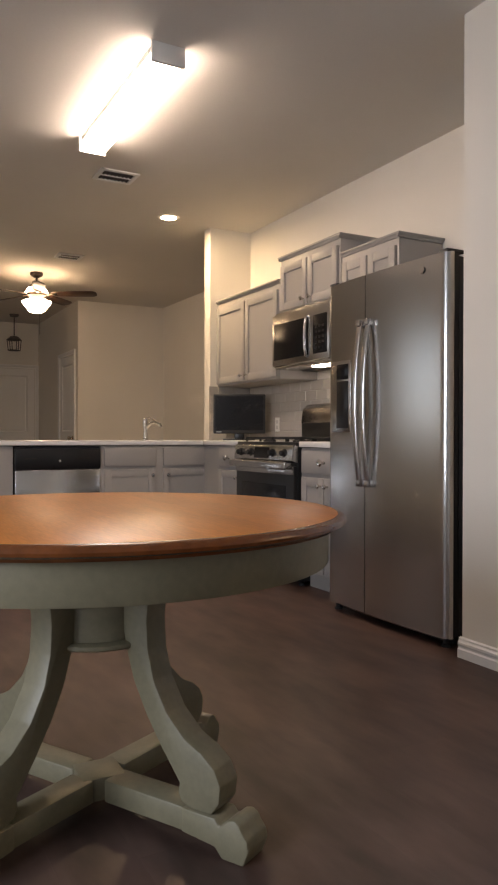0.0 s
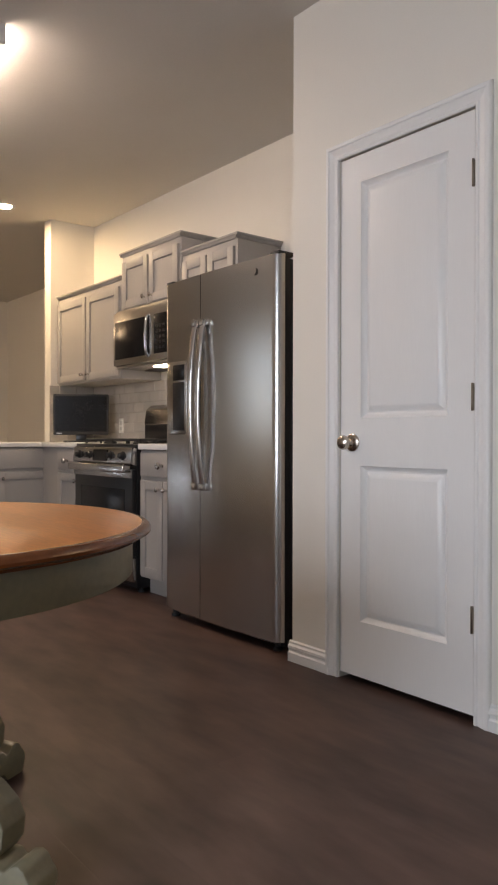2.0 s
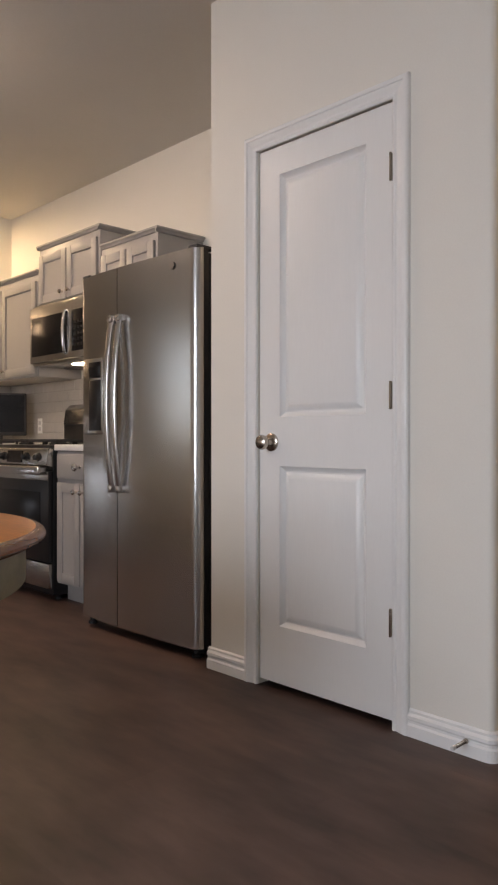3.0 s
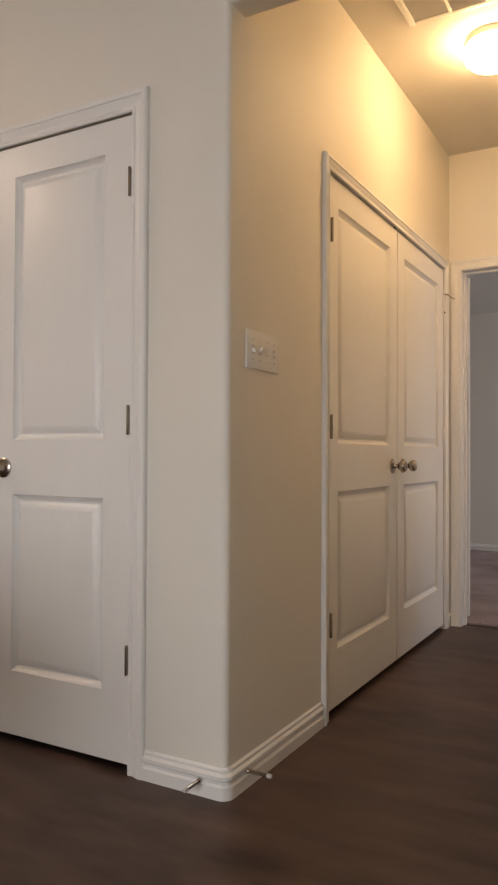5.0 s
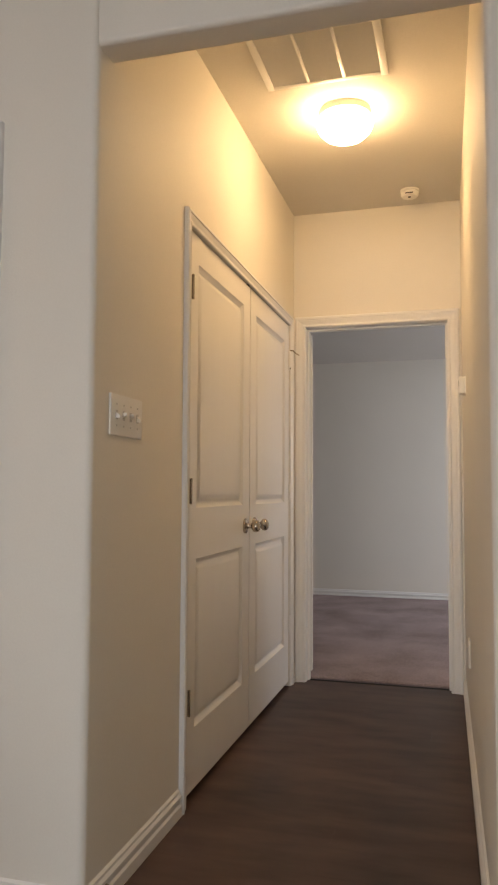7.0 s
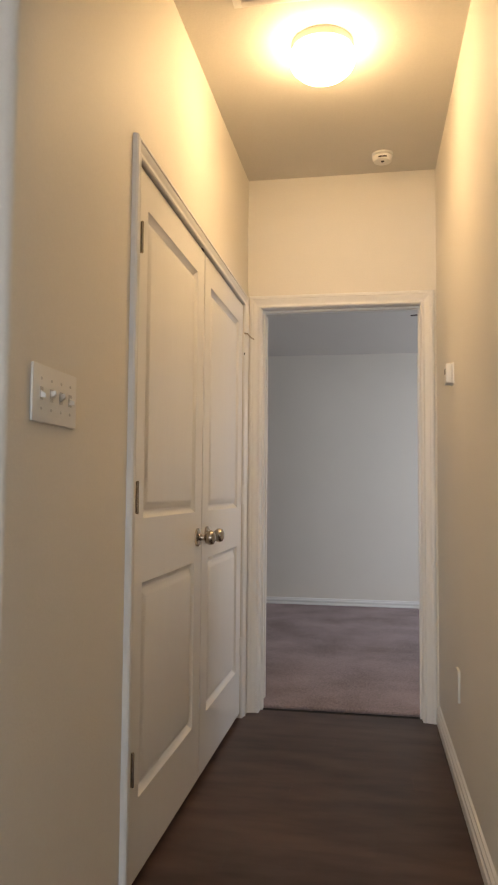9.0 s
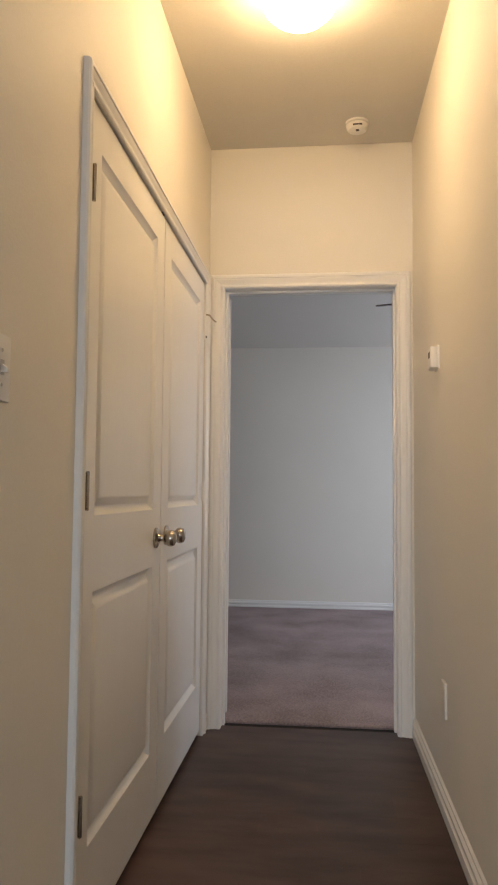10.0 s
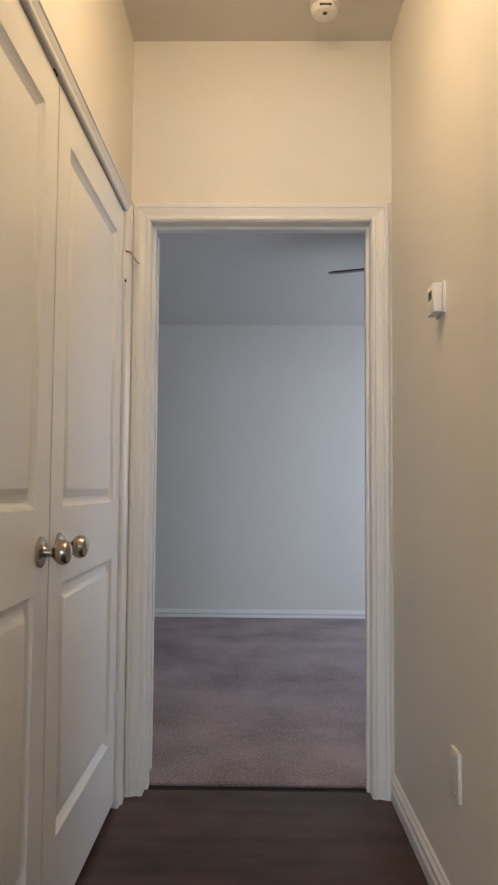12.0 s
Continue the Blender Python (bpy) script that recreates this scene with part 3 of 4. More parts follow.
for y in (y0 + 0.04, y1 - 0.06):
    part("foot", turned([(0, 0), (0.02, 0), (0.02, 0.01), (0.012, 0.015), (0.012, 0.035), (0, 0.035)], Matrix.Translation((2.62, y, 0)), 12), M_BLACKM, rg)
cpn = part("control_panel", prism([(2.565, 0.775), (2.518, 0.79), (2.530, 0.885), (2.565, 0.893)], y0 + 0.002, y1 - 0.002, "y", bevel=0.003), M_STEEL, rg)
part("display", prism([(2.5165, 0.800), (2.5150, 0.800), (2.5240, 0.872), (2.5255, 0.872)], y0 + 0.30, y1 - 0.30, "y"), M_GLASSB, cpn)
for k in (0, 1, 3, 4):
    ky = y0 + 0.10 + k * (y1 - y0 - 0.20) / 4
    part("knob", turned([(0, 0), (0.027, 0), (0.027, 0.006), (0.020, 0.010), (0.018, 0.028), (0.014, 0.032), (0, 0.032)], Matrix.Translation((2.524, ky, 0.837)) @ Matrix.Rotation(radians(-90), 4, "Y"), 18), M_BLACK, cpn, "black range knob")
part("cooktop", box(2.545, 3.10, y0, y1, 0.879, 0.908, 0.008), M_BLACK, rg)
for gy0, gy1 in ((y0 + 0.03, y0 + 0.375), (y0 + 0.385, y1 - 0.03)):
    gb = box(2.60, 3.05, gy0, gy0 + 0.012, 0.925, 0.940, 0.002)
    box(2.60, 3.05, gy1 - 0.012, gy1, 0.925, 0.940, 0.002, gb)
    for gx in (2.60, 2.71, 2.82, 2.93, 3.038):
        box(gx, gx + 0.012, gy0, gy1, 0.925, 0.942, 0.002, gb)
        for gy in (gy0, gy1 - 0.012):
            box(gx, gx + 0.012, gy, gy + 0.012, 0.907, 0.926, 0, gb)
    part("grate", gb, M_BLACKM, rg, "black cast iron grate")
for bx in (2.70, 2.95):
    for by in (y0 + 0.2, y1 - 0.2):
        part("burner", turned([(0, 0.908), (0.045, 0.908), (0.045, 0.916), (0.035, 0.920), (0.035, 0.924), (0, 0.925)], Matrix.Translation((bx, by, 0)), 20), M_BLACKM, rg)
part("backguard", prism([(3.10, 0.905), (3.085, 1.06), (3.10, 1.15), (3.14, 1.185), (3.17, 1.185), (3.17, 0.905)], y0, y1, "y", bevel=0.006), M_STEELH, rg, "curved stainless backguard")
part("backguard_glass", box(3.078, 3.094, y0 + 0.02, y1 - 0.02, 0.93, 1.045, 0.003), M_BLACK, rg)

# microwave
y0, y1 = 4.262, 4.998
mw = thing("microwave", "stainless over-the-range microwave with black window", "microwave")
part("body", box(2.825, XK - 0.003, y0, y1, 1.43, 1.832, 0.003), M_STEEL, mw)
md = part("door", box(2.80, 2.824, y0 + 0.002, y1 - 0.002, 1.445, 1.815, 0.008), M_STEEL, mw)
part("window", box(2.796, 2.801, y0 + 0.255, y1 - 0.035, 1.49, 1.745, 0.001), M_GLASSB, md)
part("keypad", box(2.796, 2.801, y0 + 0.03, y0 + 0.19, 1.49, 1.745, 0.001), M_GLASSB, md)
for r in range(5):
    for k in range(3):
        part("key", box(2.794, 2.7965, y0 + 0.055 + 0.04 * k, y0 + 0.083 + 0.04 * k, 1.52 + 0.035 * r, 1.535 + 0.035 * r), M_BLACK, md)
ym = y0 + 0.262
part("handle", tube([(2.80, ym, 1.755), (2.788, ym, 1.745), (2.778, ym, 1.69), (2.775, ym, 1.615), (2.778, ym, 1.54), (2.788, ym, 1.488), (2.80, ym, 1.478)], 0.0095, 12), M_STEELH, md)
part("lamp_lens", box(2.90, 2.99, y0 + 0.14, y0 + 0.36, 1.424, 1.4295), M_HOOD, mw, "lit cooktop lamp lens")
part("grease_filter", box(3.02, 3.15, y0 + 0.06, y1 - 0.06, 1.425, 1.4295), M_VENTDARK, mw)

# small flat television in the corner
tv = thing("television", "small black flat-screen television standing on the corner counter", "television")
tvm = Matrix.Translation((2.90, 5.70, 0.913)) @ Matrix.Rotation(radians(-30), 4, "Z")
tv.matrix_world = tvm
tvb = part("housing", box(-0.212, 0.212, -0.02, 0.03, 0.055, 0.375, 0.008), M_BLACKM, tv)
part("back_shell", box(-0.18, 0.18, 0.031, 0.085, 0.075, 0.345, 0.02), M_BLACKM, tv)
part("screen", box(-0.197, 0.197, -0.0225, -0.0195, 0.082, 0.360), M_GLASSB, tvb)
part("logo_plate", box(-0.187, -0.145, -0.0225, -0.0198, 0.064, 0.072), M_STEELH, tvb)
part("stand", prism([(-0.13, -0.08), (0.13, -0.08), (0.10, 0.08), (-0.10, 0.08)], 0.0, 0.012, bevel=0.003), M_BLACK, tv)
part("neck", box(-0.04, 0.04, -0.005, 0.02, 0.011, 0.06, 0.004), M_BLACK, tv)

ot = thing("wall_outlet", "ivory outlet plate on the tiled backsplash", "outlet")
part("plate", box(XK - 0.016, XK - 0.010, 5.54, 5.61, 0.985, 1.10, 0.002), M_PLASTIC, ot)
for z in (1.02, 1.065):
    part("socket", box(XK - 0.018, XK - 0.0155, 5.557, 5.593, z - 0.014, z + 0.014, 0.001), M_RUBBER, ot)

# refrigerator
fr = thing("refrigerator", "side-by-side stainless refrigerator with black sides and dispenser", "refrigerator")
fy0, fy1, fm, xf = 2.786, 3.716, 3.362, 2.41
part("cabinet", box(2.485, 3.16, fy0 + 0.006, fy1 - 0.012, 0.05, 1.745, 0.006), M_BLACKM, fr, "matte black refrigerator cabinet")


def bowed(ya, yb, z0, z1):
    """Door with a front that bows gently and rounds off at the outer edges."""
    n, mid, half = 36, (fy0 + fy1) / 2, (fy1 - fy0) / 2
    pts = []
    for k in range(n + 1):
        y = ya + (yb - ya) * k / n
        u = (y - mid) / half
        x = xf - 0.012 + 0.018 * u * u + 0.030 * max(0, (abs(u) - 0.94) / 0.06) ** 1.8
        pts.append((x, y))
    return prism(pts + [(xf + 0.040, yb), (xf + 0.040, ya)], z0, z1, bevel=0.0)


rd = part("door", bowed(fy0, fm - 0.003, 0.045, 1.76), M_STEEL, fr, "stainless fresh-food door")
ld = part("door", bowed(fm + 0.003, fy1, 0.045, 1.76), M_STEEL, fr, "stainless freezer door with dispenser")
part("door_liner", box(xf + 0.041, 2.483, fy0 + 0.004, fm - 0.006, 0.05, 1.755, 0.003), M_BLACKM, rd, "black door side")
part("door_liner", box(xf + 0.041, 2.483, fm + 0.006, fy1 - 0.004, 0.05, 1.755, 0.003), M_BLACKM, ld, "black door side")
for y, p in ((fm - 0.044, rd), (fm + 0.022, ld)):
    pts = []
    for k in range(15):
        u = k / 14
        z = 0.69 + u * 0.84
        pts.append((xf - 0.022 - 0.040 * math.sin(math.pi * u) ** 0.7, y, z))
    hb = tube(pts, 0.018, 14, flat=0.55, wide=(0, 1, 0))
    box(xf - 0.045, xf - 0.004, y - 0.016, y + 0.016, 0.688, 0.722, 0.006, hb)
    box(xf - 0.045, xf - 0.004, y - 0.016, y + 0.016, 1.498, 1.532, 0.006, hb)
    part("handle", hb, M_STEELH, p, "long bowed bright steel handle")
dpn = part("dispenser", box(xf - 0.012, xf + 0.004, 3.492, 3.668, 0.965, 1.345, 0.008), M_STEEL, ld)
part("recess", box(xf - 0.014, xf - 0.009, 3.502, 3.608, 0.985, 1.235, 0.002), M_BLACK, dpn)
part("display", box(xf - 0.014, xf - 0.009, 3.502, 3.608, 1.245, 1.325, 0.002), M_GLASSB, dpn)
part("hinge_cap", box(2.42, 2.52, fy0 + 0.01, fy0 + 0.07, 1.757, 1.775, 0.005), M_BLACKM, fr)
part("hinge_cap", box(2.42, 2.52, fy1 - 0.07, fy1 - 0.01, 1.757, 1.775, 0.005), M_BLACKM, fr)
part("badge", turned([(0, 0), (0.017, 0), (0.017, 0.002), (0, 0.003)], Matrix.Translation((xf - 0.008, 2.945, 1.702)) @ Matrix.Rotation(radians(-90), 4, "Y"), 20), M_STEELH, rd, "round metal badge")
part("base_grille", box(2.47, 2.485, fy0 + 0.02, fy1 - 0.02, 0.015, 0.055, 0.003), M_BLACKM, fr)
for y in (fy0 + 0.05, fy1 - 0.05):
    part("foot", turned([(0, 0), (0.022, 0), (0.022, 0.012), (0.014, 0.016), (0.014, 0.06), (0, 0.06)], Matrix.Translation((2.455, y, 0)), 12), M_BLACKM, fr)

# ---- dining table ----
tb = thing("round_table", "round pedestal table, cherry top on a sage green base", "table")
tb.location = (0.666, 2.19, 0)
part("tabletop", turned([(0, 0.718), (0.585, 0.718), (0.600, 0.719), (0.612, 0.7485), (0.608, 0.7505), (0, 0.7505)], n=96), M_TOP, tb, "glossy cherry-stained top with worn finish")
part("top_edge", turned([(0.609, 0.7504), (0.620, 0.748), (0.627, 0.743), (0.630, 0.737), (0.629, 0.731), (0.622, 0.727), (0.612, 0.724), (0.607, 0.718), (0.597, 0.716), (0.594, 0.72)], n=96), M_EDGE, tb, "dark worn rounded table edge")
part("apron", turned([(0.545, 0.632), (0.584, 0.632), (0.586, 0.635), (0.586, 0.715), (0.582, 0.7165), (0.545, 0.7165)], n=96), M_SAGE, tb)
part("apron_board", turned([(0, 0.636), (0.543, 0.636), (0.543, 0.65), (0, 0.65)], n=64), M_SAGE, tb)
part("shelf", turned([(0, 0.425), (0.140, 0.425), (0.146, 0.430), (0.146, 0.438), (0.138, 0.443), (0, 0.443)], n=40), M_SAGE, tb, "small round tie plate")
part("hub", turned([(0, 0.444), (0.125, 0.444), (0.125, 0.635), (0, 0.635)], n=32), M_SAGE, tb)
OUTER = [(0.206, 0.635), (0.198, 0.57), (0.190, 0.50), (0.194, 0.43), (0.212, 0.36), (0.252, 0.29), (0.305, 0.24), (0.352, 0.218), (0.388, 0.19), (0.405, 0.155), (0.401, 0.115), (0.380, 0.088)]
INNER = [(0.320, 0.087), (0.296, 0.097), (0.286, 0.116), (0.290, 0.138), (0.276, 0.156), (0.238, 0.205), (0.190, 0.275), (0.150, 0.35), (0.124, 0.43), (0.112, 0.50), (0.110, 0.57), (0.116, 0.635)]
SCROLL = [(0.30, 0.030), (0.30, 0.086), (0.393, 0.086), (0.404, 0.072), (0.414, 0.076), (0.428, 0.090), (0.444, 0.094), (0.460, 0.086), (0.468, 0.070), (0.480, 0.058), (0.484, 0.036), (0.470, 0.0), (0.413, 0.0), (0.393, 0.022)]
leg = prism(OUTER + INNER, -0.036, 0.036, "y", bevel=0.004)
leg_me = mesh_of(leg, "leg", M_SAGE, True)
foot_me = mesh_of(prism(SCROLL, -0.042, 0.042, "y", bevel=0.005), "foot", M_SAGE, True)
bar_me = mesh_of(box(0.055, 0.302, -0.038, 0.038, 0.03, 0.086, 0.005), "cross_bar", M_SAGE, True)
for k in range(4):
    for n, me in (("leg", leg_me), ("foot", foot_me), ("cross_bar", bar_me)):
        o = new(n, me)
        o.parent, o.rotation_euler = tb, (0, 0, radians(-61 + 90 * k))
part("cross_centre", box(-0.056, 0.056, -0.056, 0.056, 0.029, 0.0868, 0.004), M_SAGE, tb)

# ---- ceiling fixtures ----
fl = thing("fluorescent_light", "lit ceiling fluorescent strip with white wrap diffuser", "ceiling light")
part("housing", box(1.318, 1.452, 3.512, 4.702, H - 0.040, H - 0.001, 0.002), M_PLASTIC, fl, "white metal housing")
part("diffuser", prism([(1.312, H - 0.041), (1.308, H - 0.066), (1.322, H - 0.088), (1.448, H - 0.088), (1.462, H - 0.066), (1.458, H - 0.041)], 3.512, 4.702, "y"), M_TUBE, fl)
for ya, yb in ((3.49, 3.511), (4.703, 4.712)):
    part("end_cap", box(1.303, 1.467, ya, yb, H - 0.092, H - 0.001, 0.004), M_PLASTIC, fl)


def ceiling_vent(name, x0, x1, y0, y1, bays, label, slats=9, slat_mat=None):
    v = thing(name, label, "ceiling vent")
    z = H - 0.001
    part("backing", box(x0 + 0.02, x1 - 0.02, y0 + 0.02, y1 - 0.02, z - 0.003, z), M_VENTDARK, v)
    bm = box(x0, x0 + 0.028, y0, y1, z - 0.012, z, 0.002)
    box(x1 - 0.028, x1, y0, y1, z - 0.012, z, 0.002, bm)
    box(x0, x1, y0, y0 + 0.028, z - 0.0125, z, 0.002, bm)
    box(x0, x1, y1 - 0.028, y1, z - 0.0125, z, 0.002, bm)
    part("frame", bm, M_TRIM, v)
    for k in range(1, bays):
        yy = y0 + 0.028 + (y1 - y0 - 0.056) * k / bays
        part("bar", box(x0 + 0.028, x1 - 0.028, yy - 0.006, yy + 0.006, z - 0.013, z - 0.003, 0.001), M_TRIM, v)
    for k in range(slats):
        xx = x0 + 0.028 + (x1 - x0 - 0.056) * (k + 0.5) / slats
        part("slat", prism([(xx - 0.008, z - 0.004), (xx + 0.006, z - 0.0115), (xx + 0.007, z - 0.0105), (xx - 0.007, z - 0.003)], y0 + 0.028, y1 - 0.028, "y"), slat_mat or M_TRIM, v)
    return v


ceiling_vent("return_vent", 3.02, 3.495, 0.755, 1.24, 3, "large white return air grille in the hall ceiling", 22)
ceiling_vent("supply_vent", 1.57, 1.84, 5.13, 5.35, 2, "small white supply register in the kitchen ceiling", 8, M_VENTDARK)
ceiling_vent("supply_vent", 1.88, 2.13, 7.53, 7.74, 2, "small supply register in the living room ceiling", 8, M_VENTDARK)

rl = thing("recessed_light", "lit round recessed ceiling light", "ceiling light")
part("trim_ring", turned([(0.055, -0.002), (0.062, -0.008), (0.080, -0.007), (0.088, -0.001), (0.055, 0)], Matrix.Translation((2.385, 5.965, H)), 32), M_TRIM, rl)
part("lens", turned([(0, -0.006), (0.056, -0.004), (0.056, -0.001), (0, -0.001)], Matrix.Translation((2.385, 5.965, H)), 32), M_CAN, rl, "glowing warm lens")

hl = thing("ceiling_light", "lit flush dome light with brass-toned rim in the hall", "ceiling light")
hm = Matrix.Translation((3.755, 0.965, H))
part("base", turned([(0, 0), (0.108, 0), (0.112, -0.008), (0.112, -0.030), (0.104, -0.036), (0, -0.036)], hm, 40), M_PLASTIC, hl)
part("dome", turned([(0.100, -0.037), (0.118, -0.046), (0.122, -0.062), (0.112, -0.088), (0.088, -0.112), (0.052, -0.128), (0, -0.134)], hm, 40), M_DOME, hl, "glowing frosted glass dome")

sd = thing("smoke_detector", "round white smoke detector on the hall ceiling", "smoke detector")
sm = Matrix.Translation((4.685, 0.745, H))
part("base", turned([(0, 0), (0.051, 0), (0.051, -0.010), (0, -0.010)], sm, 32), M_PLASTIC, sd)
part("cover", turned([(0.043, -0.0105), (0.048, -0.014), (0.047, -0.028), (0.040, -0.038), (0.02, -0.043), (0, -0.043)], sm, 32), M_PLASTIC, sd)
part("button", turned([(0, -0.043), (0.008, -0.043), (0.007, -0.046), (0, -0.046)], sm @ Matrix.Translation((-0.018, 0, 0)), 14), M_VENTDARK, sd)
part("sensor_slot", box(4.685 - 0.0475, 4.685 - 0.041, 0.725, 0.765, H - 0.032, H - 0.027), M_VENTDARK, sd)


def ceiling_fan(name, x, y, top, zb, first, lit, label, radius=0.66, pitch=-14):
    f = thing(name, label, "ceiling fan")
    m = Matrix.Translation((x, y, 0))
    part("canopy", turned([(0, top), (0.07, top), (0.068, top - 0.03), (0.03, top - 0.055), (0, top - 0.055)], m, 24), M_DARKMETAL, f)
    part("downrod", turned([(0, top - 0.05), (0.012, top - 0.05), (0.012, zb + 0.08), (0, zb + 0.08)], m, 12), M_DARKMETAL, f)
    part("motor", turned([(0, zb + 0.12), (0.04, zb + 0.115), (0.075, zb + 0.09), (0.085, zb + 0.06), (0.10, zb + 0.02), (0.105, zb - 0.02), (0.06, zb - 0.045), (0, zb - 0.045)], m, 32), M_DARKMETAL, f)
    for k in range(5):
        a = first + 72 * k
        mm = m @ Matrix.Rotation(radians(a), 4, "Z") @ Matrix.Translation((0, 0, zb)) @ Matrix.Rotation(radians(pitch), 4, "X")
        bl = prism([(0.17, -0.050), (0.40, -0.066), (radius - 0.05, -0.066), (radius - 0.015, -0.05), (radius, 0), (radius - 0.015, 0.05), (radius - 0.05, 0.066), (0.40, 0.066), (0.17, 0.050)], -0.004, 0.004, bevel=0.0015)
        bl.transform(mm)
        b = part("blade", bl, M_BROWN, f, "dark walnut fan blade")
        ib = prism([(0.09, -0.016), (0.15, -0.016), (0.22, -0.04), (0.22, 0.04), (0.15, 0.016), (0.09, 0.016)], -0.012, -0.0045, bevel=0.001)
        ib.transform(mm)
        part("blade_iron", ib, M_DARKMETAL, b)
    part("light_bowl", turned([(0.06, zb - 0.046), (0.12, zb - 0.070), (0.155, zb - 0.085), (0.15, zb - 0.11), (0.115, zb - 0.15), (0.085, zb - 0.19), (0.06, zb - 0.205), (0, zb - 0.212)], m, 32), M_FANGLASS if lit else M_PLASTIC, f, "frosted glass light bowl")
    if lit:
        part("upper_glass", turned([(0.088, zb + 0.058), (0.092, zb + 0.062), (0.125, zb + 0.012), (0.12, zb + 0.010)], m, 32), M_FANGLASS, f, "glowing glass collar")
    part("pull_chain", tube([(x + 0.02, y - 0.06, zb - 0.20), (x + 0.02, y - 0.06, zb - 0.45)], 0.0025, 6), M_NICKEL, f)
    return f


ceiling_fan("ceiling_fan", 1.885, 8.55, H, 2.50, -28, True, "dark ceiling fan with a lit glass bowl in the living room")
ceiling_fan("ceiling_fan", 6.86, -0.12, 2.755, 2.50, 71, False, "dark ceiling fan hanging in the bedroom", 0.67, -11)

pl = thing("pendant_lantern", "dark hanging lantern in the unlit entry", "pendant lamp")
pm = Matrix.Translation((2.2, 11.5, 0))
part("canopy", turned([(0, H), (0.07, H), (0.06, H - 0.03), (0, H - 0.03)], pm, 20), M_VENTDARK, pl)
part("stem", turned([(0, H - 0.03), (0.008, H - 0.03), (0.008, 2.42), (0, 2.42)], pm, 10), M_VENTDARK, pl)
part("cage_top", turned([(0, 2.42), (0.05, 2.41), (0.11, 2.36), (0.11, 2.35), (0, 2.35)], pm, 6), M_VENTDARK, pl)
part("cage_base", turned([(0, 2.20), (0.09, 2.20), (0.09, 2.21), (0, 2.21)], pm, 6), M_VENTDARK, pl)
for k in range(6):
    a = radians(60 * k)
    part("rib", tube([(2.2 + 0.10 * math.cos(a), 11.5 + 0.10 * math.sin(a), 2.352), (2.2 + 0.085 * math.cos(a), 11.5 + 0.085 * math.sin(a), 2.208)], 0.006, 6), M_VENTDARK, pl)

# ---- hall small things ----
sw = thing("light_switch", "ivory four-gang toggle switch plate on the hall wall", "light switch")
part("plate", box(2.497, 2.707, YH - 0.007, YH - 0.0003, 1.240, 1.356, 0.003), M_PLASTIC, sw)
for k in range(4):
    x = 2.533 + 0.046 * k
    up = 1 if k in (1, 2) else -1
    part("toggle", prism([(YH - 0.005, 1.290), (YH - 0.005, 1.306), (YH - 0.019, 1.302 + 0.006 * up), (YH - 0.019, 1.294 + 0.006 * up)], x - 0.005, x + 0.005, "x", bevel=0.001), M_PLASTIC, sw)
    part("slot", box(x - 0.007, x + 0.007, YH - 0.0082, YH - 0.0068, 1.285, 1.311), M_RUBBER, sw)
    for z in (1.268, 1.328):
        part("screw", turned([(0, 0), (0.0035, 0), (0.003, 0.0012), (0, 0.0014)], Matrix.Translation((x, YH - 0.007, z)) @ TO_FRONT, 10), M_RUBBER, sw)

th = thing("thermostat", "small white thermostat box on the hall wall", "thermostat")
part("back_plate", box(4.165, 4.250, YR - 0.004, YR + 0.006, 1.538, 1.622, 0.002), M_PLASTIC, th)
part("cover", box(4.169, 4.246, YR + 0.006, YR + 0.030, 1.541, 1.619, 0.004), M_PLASTIC, th)
part("display", box(4.190, 4.222, YR + 0.0298, YR + 0.0312, 1.580, 1.602), M_VENTDARK, th)

bp = thing("wall_plate", "blank cover plate painted over low on the hall wall", "wall plate")
part("plate", box(4.062, 4.136, YR - 0.004, YR + 0.006, 0.325, 0.442, 0.002), M_WALL, bp)
for z in (0.340, 0.427):
    part("screw", turned([(0, 0), (0.0035, 0), (0.003, 0.0012), (0, 0.0014)], Matrix.Translation((4.099, YR + 0.006, z)) @ Matrix.Rotation(radians(-90), 4, "X"), 10), M_WALL, bp)


def door_stop(p, d):
    """Spring door stop from the baseboard at p along d."""
    s = thing("door_stop", "springy steel door stop with white rubber tip", "door stop", group="door stops")
    p, d = Vector(p), Vector(d)
    u = d.orthogonal().normalized()
    v = d.cross(u)
    pts = [p + d * (0.006 + 0.062 * k / 96) + (u * math.cos(k * math.pi / 4) + v * math.sin(k * math.pi / 4)) * 0.0045 for k in range(97)]
    part("spring", tube(pts, 0.0016, 5), M_NICKEL, s)
    q = d.to_track_quat("Z", "Y").to_matrix().to_4x4()
    part("mount", turned([(0, 0), (0.008, 0), (0.008, 0.004), (0.006, 0.008), (0, 0.008)], Matrix.Translation(p) @ q, 14), M_NICKEL, s)
    part("tip", turned([(0, 0.066), (0.006, 0.066), (0.007, 0.072), (0.0055, 0.080), (0, 0.081)], Matrix.Translation(p) @ q, 14), M_RUBBER, s)


door_stop((XP - 0.013, 1.515, 0.045), (-1, 0, 0))
door_stop((2.50, YH - 0.013, 0.05), (0, -1, 0))

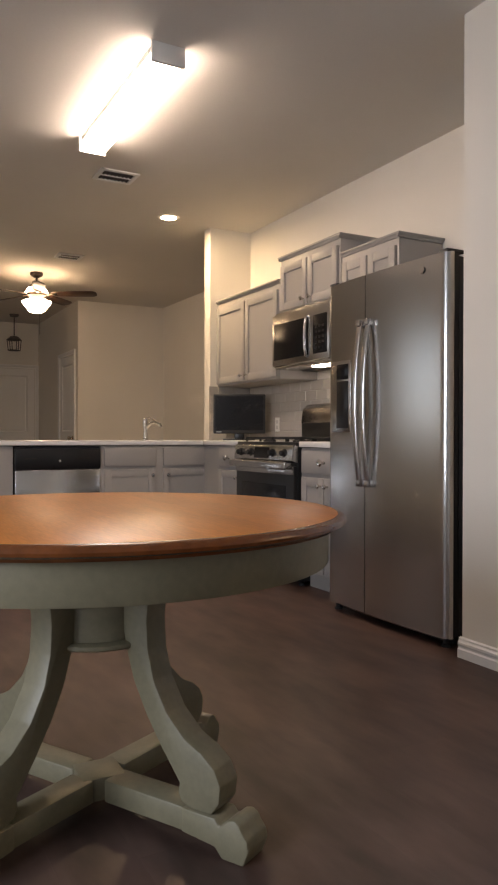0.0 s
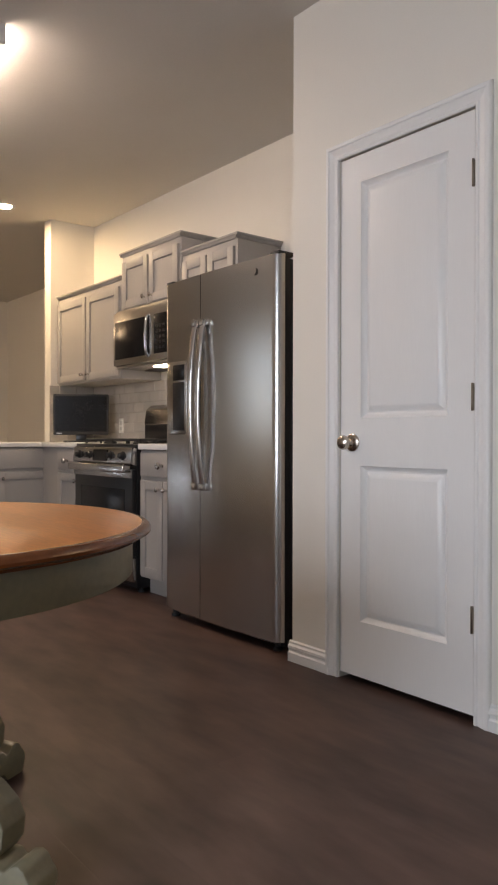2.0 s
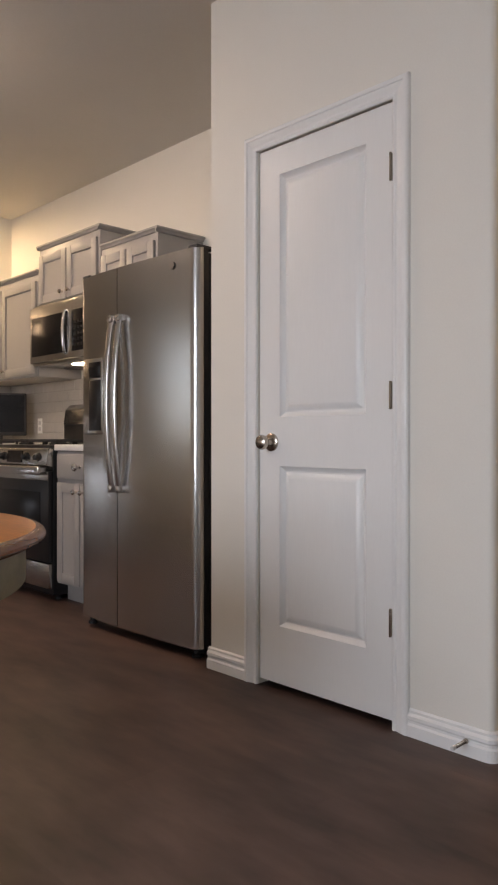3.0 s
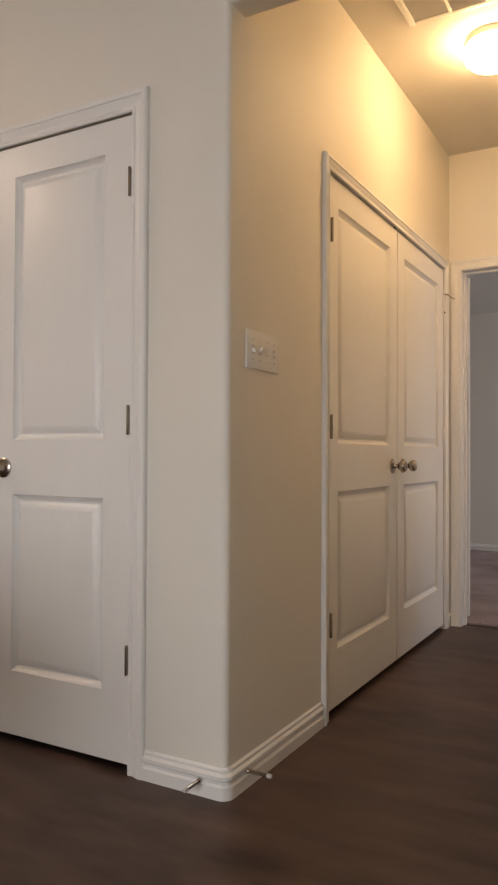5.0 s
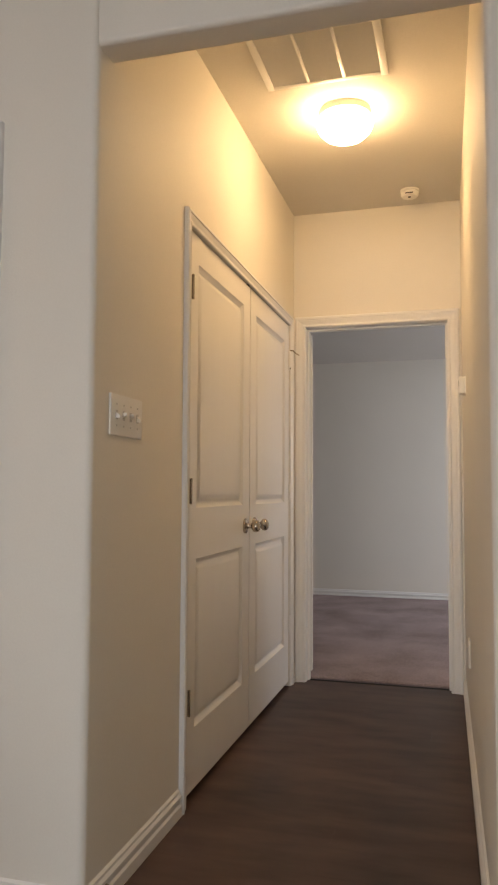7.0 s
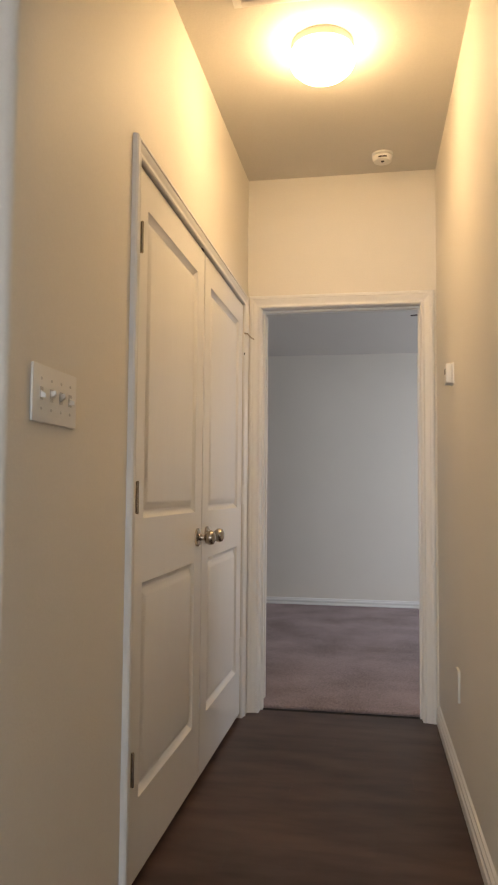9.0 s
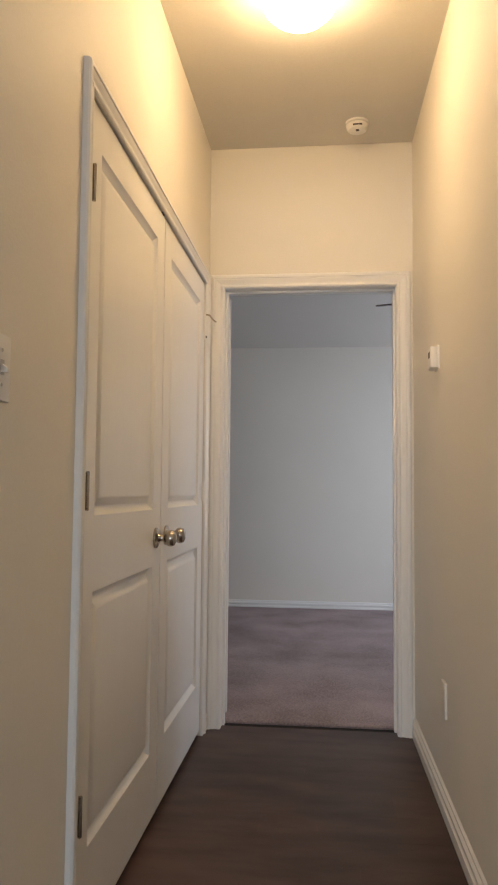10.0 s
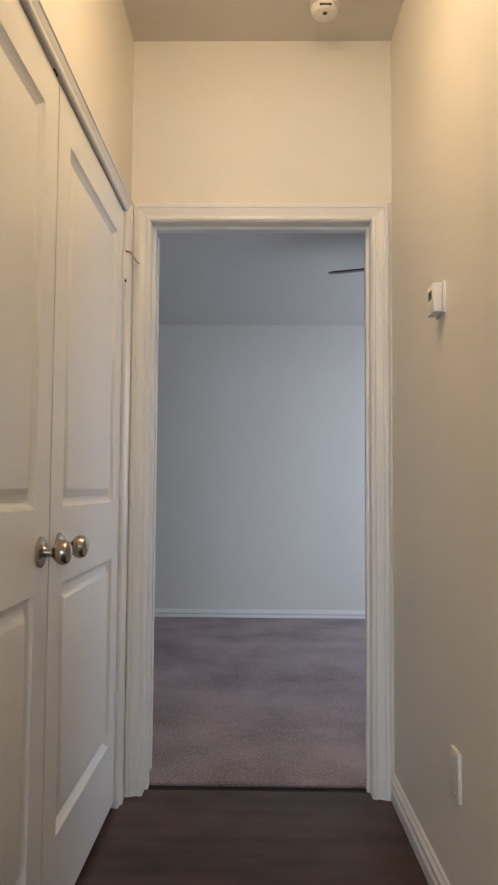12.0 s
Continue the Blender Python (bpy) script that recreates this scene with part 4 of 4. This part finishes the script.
lt = thing("door_latch", "brown wire hook latch across closet door and casing", "latch")
part("hook", tube([(4.762, YH - 0.006, 1.893), (4.772, YH - 0.022, 1.892), (4.84, YH - 0.026, 1.888), (4.878, YH - 0.034, 1.886)], 0.004, 8), M_NICKEL, lt)
part("catch", box(4.760, 4.782, YH - 0.006, YH + 0.0035, 1.80, 1.895, 0.002), M_PLASTIC, lt)
part("screw", turned([(0, 0), (0.006, 0), (0.005, 0.004), (0, 0.005)], Matrix.Translation((4.768, YH - 0.006, 1.79)) @ TO_FRONT, 10), M_DARKMETAL, lt)

# ---- tiles and planks ----
bs = thing("backsplash", "glossy white subway tile backsplash with pale grout", "backsplash", "structure")
part("grout_bed", box(XK - 0.006, XK - 0.0003, 3.70, 6.065, 0.913, 1.372), M_GROUT, bs)
part("grout_bed", box(2.80, XK - 0.007, 6.064, 6.0697, 0.913, 1.372), M_GROUT, bs)


def tile_mesh(w, axis):
    bm = box(-0.0045, 0.0045, -w / 2, w / 2, -0.037, 0.037, 0.0018, seg=1)
    if axis == "y":
        bm.transform(Matrix.Rotation(radians(90), 4, "Z"))
    return mesh_of(bm, "tile", M_TILE, False)


TW, TH = 0.1525, 0.0765
full = tile_mesh(TW - 0.0025, "x")
for r in range(6):
    y = 3.70 + (TW / 2 if r % 2 else TW)
    while y < 6.0:
        if 3.70 < y - TW / 2 + 0.001 and y + TW / 2 < 6.062:
            o = new("tile", full)
            o.parent, o.location = bs, (XK - 0.0095, y, 0.913 + TH * (r + 0.5))
            o.rotation_euler = (0, radians(random.uniform(-0.5, 0.5)), radians(random.uniform(-0.5, 0.5)))
        y += TW
fully = tile_mesh(TW - 0.0025, "y")
for r in range(6):
    x = 2.88 + (TW / 2 if r % 2 else 0)
    while x < 3.12:
        o = new("tile", fully)
        o.parent, o.location = bs, (x, 6.0605, 0.913 + TH * (r + 0.5))
        x += TW

floor = thing("floor", "dark brown wood-look vinyl plank floor", "floor", "structure")
PW, PL = 0.178, 1.22
plank = mesh_of(box(-PW / 2 + 0.0001, PW / 2 - 0.0001, -PL / 2 + 0.0001, PL / 2 - 0.0001, -0.004, 0), "plank", M_FLOOR)
far = bmesh.new()
col = 0
x = XL + PW / 2
while x < 4.99:
    y = YB - (0.37 * col % 1) * PL
    if x + PW / 2 > 4.985:
        break
    while y - PL / 2 < YF:
        ok = x < XR + 0.1 or y - PL / 2 < 2.2
        ya, yb = max(y - PL / 2, YB), min(y + PL / 2, YF)
        whole = yb - ya > PL - 0.001
        if ok and whole and x > -0.6 and y < 6.4:
            o = new("plank", plank)
            o.parent, o.location = floor, (x, y, 0)
        elif ok and yb - ya > 0.02:
            box(x - PW / 2 + 0.0001, x + PW / 2 - 0.0001, ya + 0.0001, yb - 0.0001, -0.004, 0, bm=far)
        y += PL
    x += PW
    col += 1
tagged(part("planks_beyond", far, M_FLOOR, floor, smooth=False), kind="stuff")
